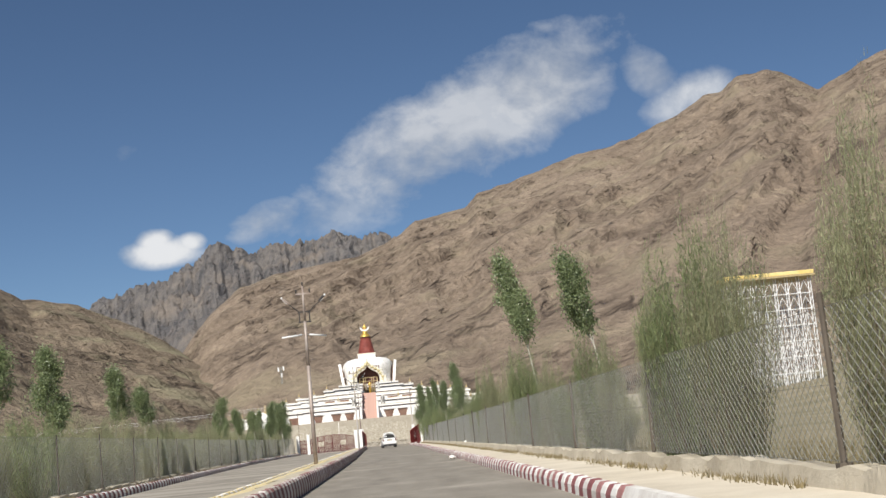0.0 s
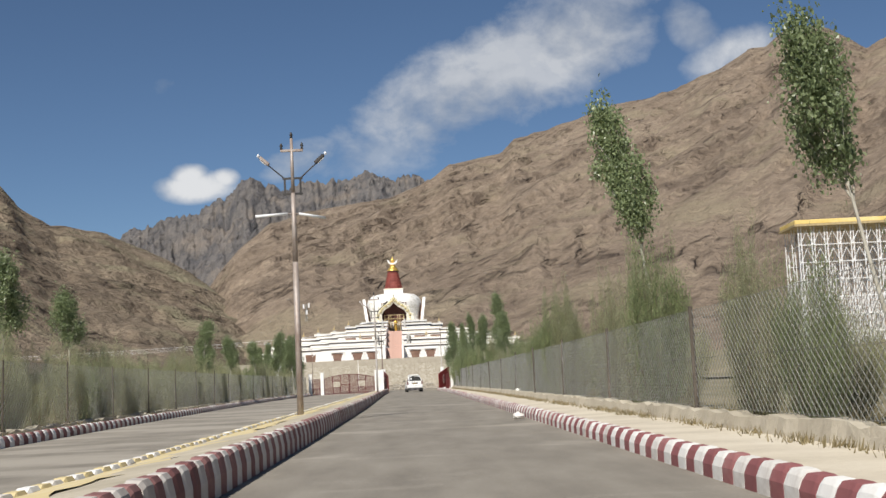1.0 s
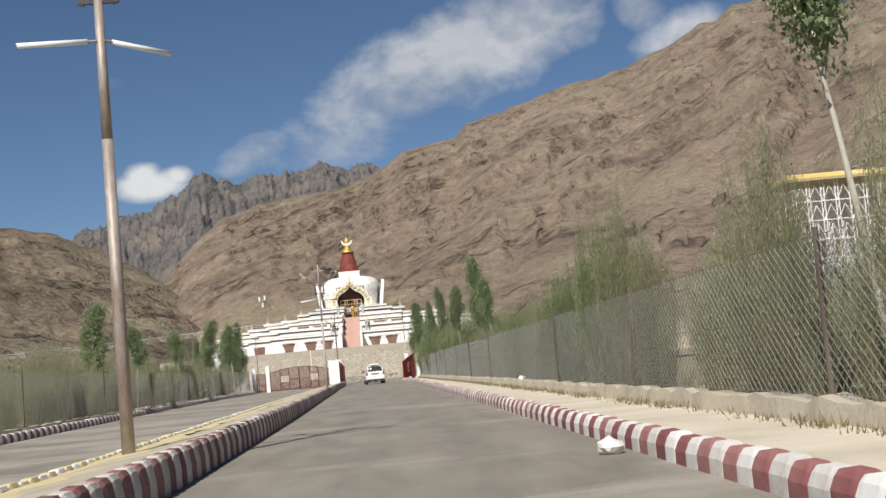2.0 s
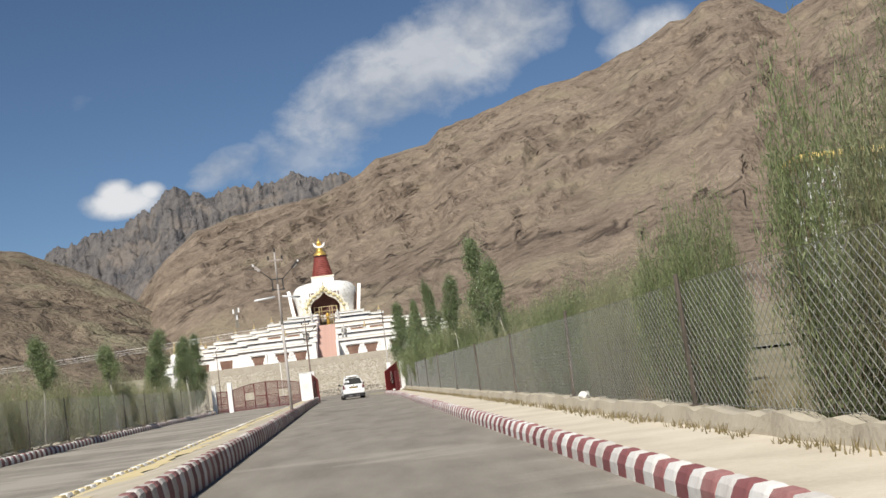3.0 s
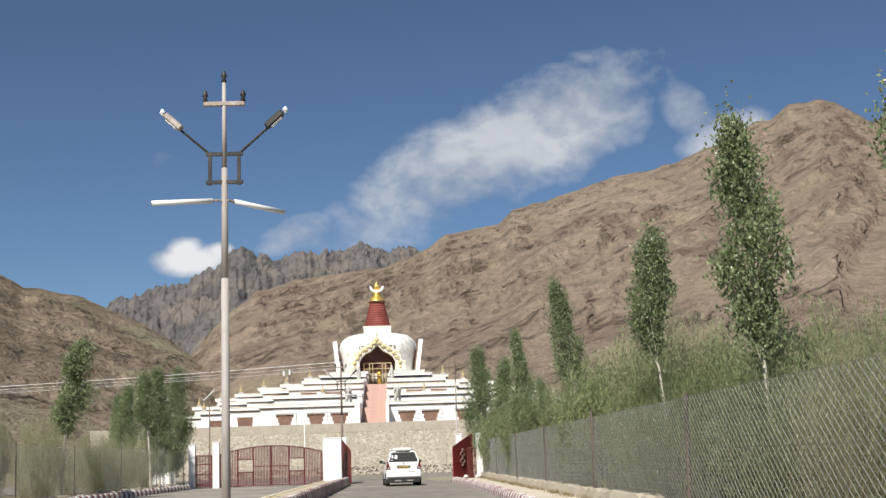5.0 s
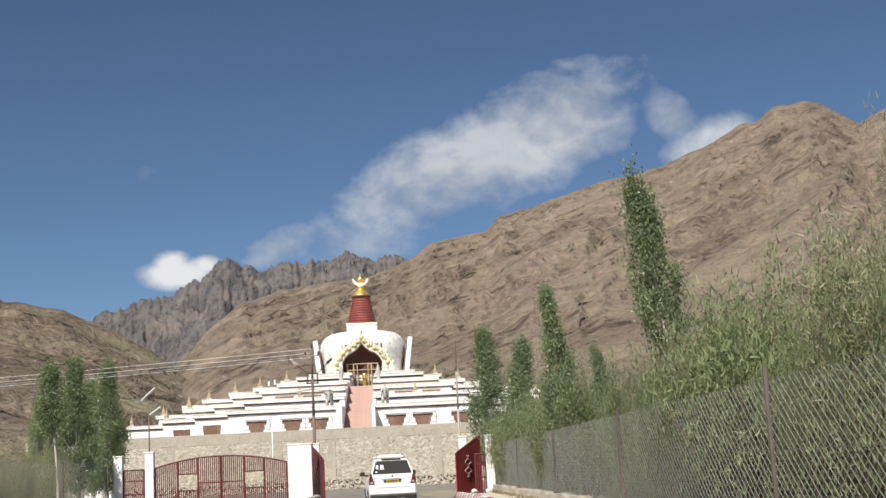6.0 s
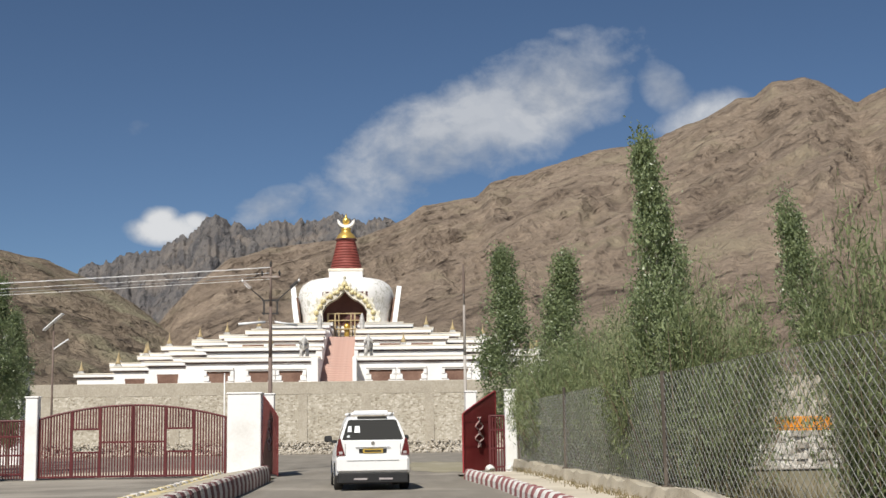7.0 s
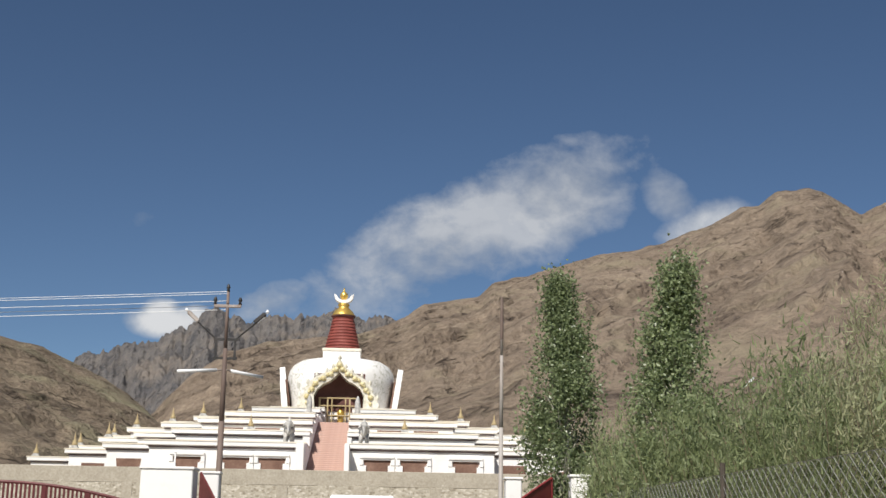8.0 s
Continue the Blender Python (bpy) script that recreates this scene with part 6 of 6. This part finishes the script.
POPLARS = [poplar(2, 8.0, 0.60, 1.0, 9000, leaf=0.108, clumps=56), poplar(5, 8.0, 0.64, 1.05, 8600, leaf=0.108, clumps=54), poplar(9, 8.0, 0.44, 0.9, 10500, leaf=0.11, clumps=66)]
TALL = poplar(14, 8.0, 0.16, 1.15, 24000, leaf=0.092, clumps=130, mid=0.34, taper=1.05)
SLENDER = poplar(17, 8.0, 0.50, 0.95, 12000, leaf=0.092, clumps=74, mid=0.35, taper=0.95)
SHRUBS = [shrub(3), shrub(7, 3.6, 1.7), shrub(12, 3.6, 1.3)]
HEDGES = [shrub(21, 2.9, 1.6, 24000, "leaf_hedge", 0.10, 0.10, "hedge_shrub", "dense darker green shrub behind the fence")]


def plant(model, x, y, high, own, turn, squash=1.0, lean=(0.0, 0.0), z=0.0):
    k = high / own
    ob = copy_thing(model, pose(x, y, z, *lean, 0) @ pose(0, 0, 0, 0, 0, turn))
    ob.scale = (k * squash, k * squash, k)
    return ob


def shrub_at(x, y, h, dense=0.3, squash=1.0):
    model = HEDGES[0] if rng.random() < dense else rng.choice(SHRUBS)
    plant(model, x, y, h, 2.9 if model in HEDGES else 3.6, rng.uniform(0, 360), squash)


def row_shrub(x, y, h, long, slim=0.55, dense=0.3):
    """A shrub of the planted row: slim across the row, drawn out along it."""
    model = HEDGES[0] if rng.random() < dense else rng.choice(SHRUBS)
    k = h / (2.9 if model in HEDGES else 3.6)
    ob = copy_thing(model, pose(x, y, 0, 0, 0, rng.choice((0, 180))))
    ob.scale = (k * slim, k * long, k)


rng = random.Random(4)
# right-hand row: foot, height, model and lean of each poplar
for i, (x, y, h, n, lean) in enumerate(((8.1, 40.8, 7.0, 1, -14), (7.7, 59.6, 9.5, 0, -8), (7.15, 113.5, 5.8, 1, -8), (7.15, 123.1, 7.7, 2, -4), (6.0, 127, 6.15, 0, -4), (6.3, 142, 7.1, 4, -10), (6.25, 149.6, 4.3, 4, -13), (5.6, 157.5, 6.9, 3, -5), (5.6, 172.6, 6.7, 5, 0))):
    plant((*POPLARS, TALL, SLENDER, TALL)[n], x, y, h, 8.0, 70.0 * i, (0.70, 0.70, 0.70, 0.66, 0.62, 1.0)[n], (rng.uniform(-2, 2), lean))
plant(TALL, 4.9, 181.6, 8.1, 8.0, 20, 0.95)
# left-hand row
for i, (y, h) in enumerate(((46.4, 6.1), (55.5, 6.6), (64, 5.9), (73.5, 5.4), (108.5, 5.8), (119, 5.0), (138, 5.3), (154, 6.7), (171.5, 6.4))):
    plant(POPLARS[(i + 1) % 3], -14.4 + rng.uniform(-0.4, 0.4), y, h, 8.0, 95.0 * i, 1.0, (rng.uniform(-3, 3), rng.uniform(-4, 4)))
for x, y, h in ((-14.8, 178, 7.2), (-15.0, 184.5, 7.6), (-16.6, 189, 7.0), (-18.5, 187, 6.8), (-20.5, 192, 6.4), (-17.2, 195, 7.2)):
    plant(TALL, x, y, h, 8.0, rng.uniform(0, 360), 0.95)
# tall shrubs close behind the fence, drawn out along it with gaps between them, then closed rows
for y, h, long in ((7.4, 4.2, 1.0), (11.0, 4.4, 0.8), (17.8, 4.3, 1.15), (21.0, 4.4, 1.2), (23.4, 3.9, 0.6), (29.8, 3.1, 0.9), (33.0, 3.5, 1.35), (38.8, 2.7, 0.8), (42.2, 3.5, 1.1), (51.2, 4.3, 0.8), (53.6, 4.2, 0.75),
                   (59.5, 4.1, 1.1), (66.9, 3.5, 1.0), (70.6, 4.5, 0.8), (72.6, 4.4, 0.6), (78.0, 3.6, 0.6), (80.2, 3.6, 0.65), (85.5, 3.1, 0.8), (87.7, 3.1, 0.7), (91.4, 3.0, 0.8), (94.0, 2.9, 0.7)):
    row_shrub(5.78 + rng.uniform(-0.05, 0.08), y, h, long, 0.33)
# looser shrubs farther back
for x, y, h in ((8.4, 36, 2.6), (8.8, 46.5, 2.4), (8.3, 61.0, 2.9), (8.6, 65.5, 3.2), (8.2, 69.5, 3.3), (8.6, 73.0, 3.0), (8.2, 88.5, 3.3), (8.6, 91.5, 3.2), (8.3, 94.6, 3.4), (11.2, 97.5, 3.7), (11.8, 102.0, 3.8), (12.0, 107.0, 3.6)):
    shrub_at(x, y, h, 0.1, 0.85)
for y in np.arange(96.5, 178, 2.7):
    if 110.6 < y < 113.6 or 134.6 < y < 138.2 or 148.6 < y < 156.4:
        continue
    row_shrub(line_x(FENCE_R, y) + 1.25 + rng.uniform(-0.15, 0.3), y + rng.uniform(-0.5, 0.5), rng.uniform(2.8, 3.6) + (0.35 if y > 125 else 0.0), 1.2, 0.55, 0.35 if y < 120 else 0.75)
    if rng.random() < 0.8 and not 144 < y < 169:
        shrub_at(line_x(FENCE_R, y) + 4.0 + rng.uniform(-0.5, 0.6), y + rng.uniform(-1, 1), rng.uniform(3.2, 4.2) + (0.6 if 135 < y < 165 else 0.3 if y > 165 else 0.0), 0.15 if y < 120 else 0.6, 0.9)
for x, y, h in ((6.4, 179.2, 3.2), (6.9, 182.0, 3.6), (7.8, 185.5, 3.9), (8.8, 189.0, 4.0), (6.1, 157.6, 4.0), (6.5, 159.8, 4.4), (6.7, 162.0, 4.5), (6.7, 164.4, 4.3), (6.3, 148.6, 2.5), (6.9, 167.2, 4.2), (6.2, 170.4, 4.2), (6.0, 173.4, 4.1), (6.0, 176.0, 3.7), (6.9, 137.6, 4.7), (7.0, 131.6, 4.9), (8.0, 133.0, 4.8)):
    shrub_at(x, y, h, 0.75 if y < 170 else 1.0, 0.95)
for y in np.arange(34, 178, 3.2):
    if rng.random() < 0.9:
        row_shrub(line_x(FENCE_L, y) - 1.3 + rng.uniform(-0.3, 0.2), y + rng.uniform(-0.8, 0.8), rng.uniform(2.5, 3.6) + (0.3 if y > 95 else 0.0), rng.uniform(0.75, 1.1), 0.75, 0.08)
    if rng.random() < 0.35:
        shrub_at(line_x(FENCE_L, y) - 4.6 + rng.uniform(-0.6, 0.6), y + rng.uniform(-1, 1), rng.uniform(2.2, 3.2), 0.1, 0.9)
for model in (*POPLARS, TALL, SLENDER, *SHRUBS, *HEDGES):
    for o in [*model.children_recursive, model]:
        bpy.data.objects.remove(o)


# ---- steel frame with its canopy, orange box, rubble ----
def canopy_frame():
    body = thing("steel_canopy_frame", (70.1, 230.3, 4.0), "tall white steel lattice frame under a yellow canopy roof", "frame building", turn=-3)
    body.scale = (0.76, 0.76, 0.76)
    bm = bmesh.new()
    box(bm, -10.7, 10.7, -7, 7, 25.4, 26.3, 0.1)
    roof = part("canopy", bm, M["canopy_yellow"], body, "long yellow canopy roof")
    bm = bmesh.new()
    box(bm, -10.9, 10.9, -7.3, 7.3, 24.9, 25.4, 0.05)
    part("fascia", bm, M["brass_dull"], roof)
    cols = [-9.6 + 19.2 * i / 7 for i in range(8)]
    for x in cols:
        for y in (-6, 0, 6):
            bm = bmesh.new()
            for dx in (-0.3, 0.3):
                tube(bm, (x + dx, y, -1.5), (x + dx, y, 24.9), 0.11, 0.11, 5)
            for k in range(12):
                z = k * 2.06
                tube(bm, (x - 0.3, y, z), (x + 0.3, y, z + 2.06), 0.05, 0.05, 4)
            part("lattice_column", bm, M["white_steel"], body)
    for y in (-6, 6):
        for z in (2.5, 6.2, 9.9, 13.6, 17.3, 21.0):
            bm = bmesh.new()
            tube(bm, (-9.6, y, z), (9.6, y, z), 0.11, 0.11, 5)
            for x0, x1 in zip(cols, cols[1:]):
                tube(bm, (x0, y, z), ((x0 + x1) / 2, y, z + 2.9), 0.08, 0.08, 4)
                tube(bm, ((x0 + x1) / 2, y, z + 2.9), (x1, y, z), 0.08, 0.08, 4)
            part("girder", bm, M["white_steel"], body)
    for x in cols:
        for z in (6.2, 13.6, 21.0):
            bm = bmesh.new()
            tube(bm, (x, -6, z), (x, 6, z), 0.09, 0.09, 4)
            part("tie", bm, M["white_steel"], body)
    return body


canopy_frame()


def mast():
    body = thing("telecom_mast", (-63, 798, 10), "slim grey lattice telecom mast on the hillside", "mast")
    bm = bmesh.new()
    for dx, dy in ((-0.9, -0.5), (0.9, -0.5), (0, 1.0)):
        tube(bm, (dx, dy, 0), (dx * 0.4, dy * 0.4, 40), 0.16, 0.12, 5)
    for k in range(20):
        tube(bm, (-0.8, -0.4, k * 2), (0.8, -0.4, k * 2 + 2), 0.07, 0.07, 4)
        tube(bm, (0.8, -0.4, k * 2), (0, 0.8, k * 2 + 2), 0.07, 0.07, 4)
    part("lattice", bm, M["galvanised"], body)
    for dx, z in ((-1.5, 38.5), (1.6, 39.0), (0.3, 35.0)):
        bm = bmesh.new()
        box(bm, dx - 0.45, dx + 0.45, -1.0, -0.4, z - 1.3, z + 1.3, 0.05)
        part("antenna", bm, M["white_steel"], body)


def orange_body():
    body = thing("orange_container", (26.6, 214.2, -0.02), "orange steel container body standing beyond the fence", "container", turn=12)
    bm = bmesh.new()
    box(bm, -1.5, 1.5, -0.9, 0.9, 0.75, 2.0, 0.05)
    shell = part("shell", bm, M["orange_paint"], body)
    for k in range(6):
        bm = bmesh.new()
        box(bm, -1.3 + k * 0.52 - 0.04, -1.3 + k * 0.52 + 0.04, -0.95, -0.88, 0.8, 1.95)
        part("rib", bm, M["orange_paint"], shell)
    bm = bmesh.new()
    box(bm, -1.45, 1.45, -0.85, 0.85, 0.45, 0.75, 0.02)
    part("chassis", bm, M["dark_metal"], body)
    for x in (-1.0, 1.0):
        for y in (-0.8, 0.8):
            bm = bmesh.new()
            lathe(bm, [(0.2, -0.1), (0.34, -0.1), (0.36, 0.0), (0.34, 0.1), (0.2, 0.1)], (0, 0, 0), 16)
            bmesh.ops.transform(bm, matrix=pose(x, y, 0.36, 90, 0, 0), verts=bm.verts[:])
            part("wheel", bm, M["tyre"], body)


mast()
orange_body()


def small_shrine():
    body = thing("small_shrine", (-19.0, 201.5, 0.0), "small white shrine on a tall plinth with an ochre cap", "shrine")
    bm = bmesh.new()
    box(bm, -0.85, 0.85, -0.85, 0.85, -0.1, 4.6, 0.04)
    box(bm, -1.0, 1.0, -1.0, 1.0, 4.6, 4.78, 0.03)
    box(bm, -0.68, 0.68, -0.68, 0.68, 4.78, 5.4, 0.04)
    box(bm, -0.8, 0.8, -0.8, 0.8, 5.4, 5.55, 0.03)
    part("plinth", bm, M["whitewash"], body)
    bm = bmesh.new()
    lathe(bm, [(0.5, 5.55), (0.6, 6.0), (0.58, 6.35), (0.4, 6.65), (0.16, 6.72)], (0, 0, 0), 20)
    part("dome", bm, M["whitewash"], body, "", True)
    bm = bmesh.new()
    box(bm, -0.22, 0.22, -0.22, 0.22, 6.68, 6.9, 0.02)
    lathe(bm, [(0.24, 6.9), (0.1, 7.7), (0.17, 7.76), (0.04, 8.05)], (0, 0, 0), 14)
    part("spire", bm, M["brass_dull"], body, "ochre ringed spire")


small_shrine()


def stone_wall():
    """A short length of loose stone wall beyond the fence, each stone a piece."""
    body = thing("dry_stone_wall", (14.2, 176.5, -0.1), "low pale dry stone wall beyond the fence", "wall", turn=4)
    r = random.Random(12)
    shapes = []
    for k in range(5):
        bm = bmesh.new()
        box(bm, -0.5, 0.5, -0.5, 0.5, -0.5, 0.5, 0.12)
        for v in bm.verts:
            v.co = Vector((v.co.x + r.uniform(-0.08, 0.08), v.co.y + r.uniform(-0.08, 0.08), v.co.z + r.uniform(-0.08, 0.08)))
        shapes.append(finish(bm, "stone", M["stone_pale"]))
    for row in range(7):
        x = -3.6 + r.uniform(0, 0.2)
        while x < 3.6:
            w = r.uniform(0.2, 0.46)
            ob = new("stone", shapes[r.randrange(5)])
            ob.parent = body
            ob.matrix_basis = pose(x + w / 2, r.uniform(-0.06, 0.06), 0.11 + row * 0.185, r.uniform(-4, 4), r.uniform(-4, 4), r.uniform(-8, 8)) @ Matrix.Diagonal((w * 1.02, 0.42, 0.21, 1))
            x += w


stone_wall()


def rubble():
    """Pale loose stones banked along the foot of the retaining wall."""
    body = thing("rubble", (0, WALL_Y, 0), "pale loose stones banked along the wall's foot", "stones", kind="stuff")
    seed = bmesh.new()
    bmesh.ops.create_icosphere(seed, subdivisions=1, radius=1.0)
    ball = np.array([v.co[:] for v in seed.verts])
    tris = np.array([[v.index for v in p.verts] for p in seed.faces])
    seed.free()
    g = np.random.default_rng(8)
    n = 6500
    x = g.uniform(-34, 28, n)
    z = g.random(n) ** 1.5 * 0.85
    y = -0.13 - (1.15 - z) * 0.22 - g.random(n) * 0.08
    size = g.uniform(0.035, 0.085, n) * (1.25 - 0.4 * z)
    shape = ball[None] * g.uniform(0.6, 1.3, (n, 1, 3)) * (1 + g.uniform(-0.22, 0.22, (n, len(ball), 1)))
    verts = shape * size[:, None, None] + np.stack([x, y, z + 0.02], 1)[:, None]
    faces = tris[None] + (np.arange(n) * len(ball))[:, None, None]
    me = bpy.data.meshes.new("scree")
    me.from_pydata(verts.reshape(-1, 3).tolist(), [], faces.reshape(-1, 3).tolist())
    me.materials.append(M["scree"])
    ob = new("scree", me)
    ob.parent = body
    tagged(ob, kind="stuff")


def island_stone(name, dark, light):
    m = bpy.data.materials.new(name)
    m.use_nodes = True
    g = Net(m.node_tree)
    isl = g.node("ShaderNodeNewGeometry").outputs["Random Per Island"]
    grain = g.noise(g.node("ShaderNodeTexCoord").outputs["Object"], 14.0, 5.0, 0.65)
    col = g.ramp(g.math("ADD", g.math("MULTIPLY", isl, 0.75), g.math("MULTIPLY", grain, 0.25)), [(0.1, dark), (0.85, light)])
    sh = g.node("ShaderNodeBsdfPrincipled")
    g.link(col, sh.inputs["Base Color"])
    sh.inputs["Roughness"].default_value = 0.92
    out = g.node("ShaderNodeOutputMaterial")
    g.link(sh.outputs[0], out.inputs[0])
    return m


M["scree"] = island_stone("scree", (0.34, 0.30, 0.245), (0.58, 0.53, 0.455))
rubble()


def dry_grass():
    """Tufts of dry and green grass at the feet of the low walls and fences, as one scatter."""
    g = np.random.default_rng(31)
    n = 2600
    y = g.uniform(12, 175, n)
    pick = g.integers(0, 4, n)
    rx = np.interp(y, *zip(*FENCE_R))
    lx = np.interp(y, *zip(*FENCE_L))
    x = np.choose(pick, [rx - 0.27 - np.abs(g.normal(0, 0.10, n)), rx + 0.35 + np.abs(g.normal(0, 1.3, n)), rx + 0.6 + np.abs(g.normal(0, 2.5, n)), lx + 0.25 + np.abs(g.normal(0, 0.3, n))])
    base = np.choose(pick, [np.full(n, 0.17), np.full(n, -0.05), np.full(n, -0.05), np.full(n, 0.15)])
    high = np.choose(pick, [g.uniform(0.06, 0.16, n), g.uniform(0.2, 0.6, n), g.uniform(0.2, 0.7, n), g.uniform(0.06, 0.25, n)])
    verts = []
    for k in range(n):
        for _ in range(7):
            a = g.uniform(0, 2 * math.pi)
            p = np.array((x[k], y[k], base[k])) + (*g.normal(0, 0.09, 2), 0)
            side = np.array((math.cos(a), math.sin(a), 0)) * 0.012
            tip = p + (*g.normal(0, 0.35 * high[k], 2), high[k] * g.uniform(0.7, 1.2))
            verts += [p - side, p + side, tip]
    me = bpy.data.meshes.new("dry_grass")
    me.from_pydata([tuple(v) for v in verts], [], np.arange(len(verts)).reshape(-1, 3).tolist())
    me.materials.append(M["grass"])
    tagged(new("dry_grass", me), "sparse dry yellowish grass along the low walls", "grass", "", "stuff")


dry_grass()
for x, y, s in ((2.72, 56.0, 0.16), (2.9, 168.5, 0.12), (3.35, 172.6, 0.15), (4.0, 173.2, 0.13), (5.2, 87, 0.14)):
    bm = bmesh.new()
    bmesh.ops.create_icosphere(bm, subdivisions=2, radius=s)
    r = random.Random(int(y))
    for v in bm.verts:
        v.co = v.co * (1 + r.uniform(-0.18, 0.18))
        v.co.z *= 0.7
    ob = new("stone", finish(bm, "stone", M["kerb_white"]))
    ob.matrix_basis = pose(x, y, s * 0.55 + (0.0 if x < 3 else (0.40 if x > 5 else 0.17)))
    tagged(ob, "whitewashed loose stone beside the kerb", "stone", "whitewashed stones")

# ---- kerb stones ----
kerb("kerb_1", RIGHT_KERB, "red and white painted kerb beside the footway", -1, 14, 171, [KERB_RED, KERB_WHITE])
kerb("kerb_2", MEDIAN_R, "tall red and white painted kerb of the median, dulled for shade", 1, 14, 172, [TALL_RED_SHADE, TALL_PALE], 0.46)
kerb("kerb_3", MEDIAN_L, "white and ochre painted kerb of the median", -1, 14, 172, [KERB_PALE, KERB_OCHRE])
kerb("kerb_4", LEFT_KERB, "red and white painted kerb beside the far verge, its red darkened for shade", 1, 20, 174, [KERB_RED_SHADE, KERB_PALE])
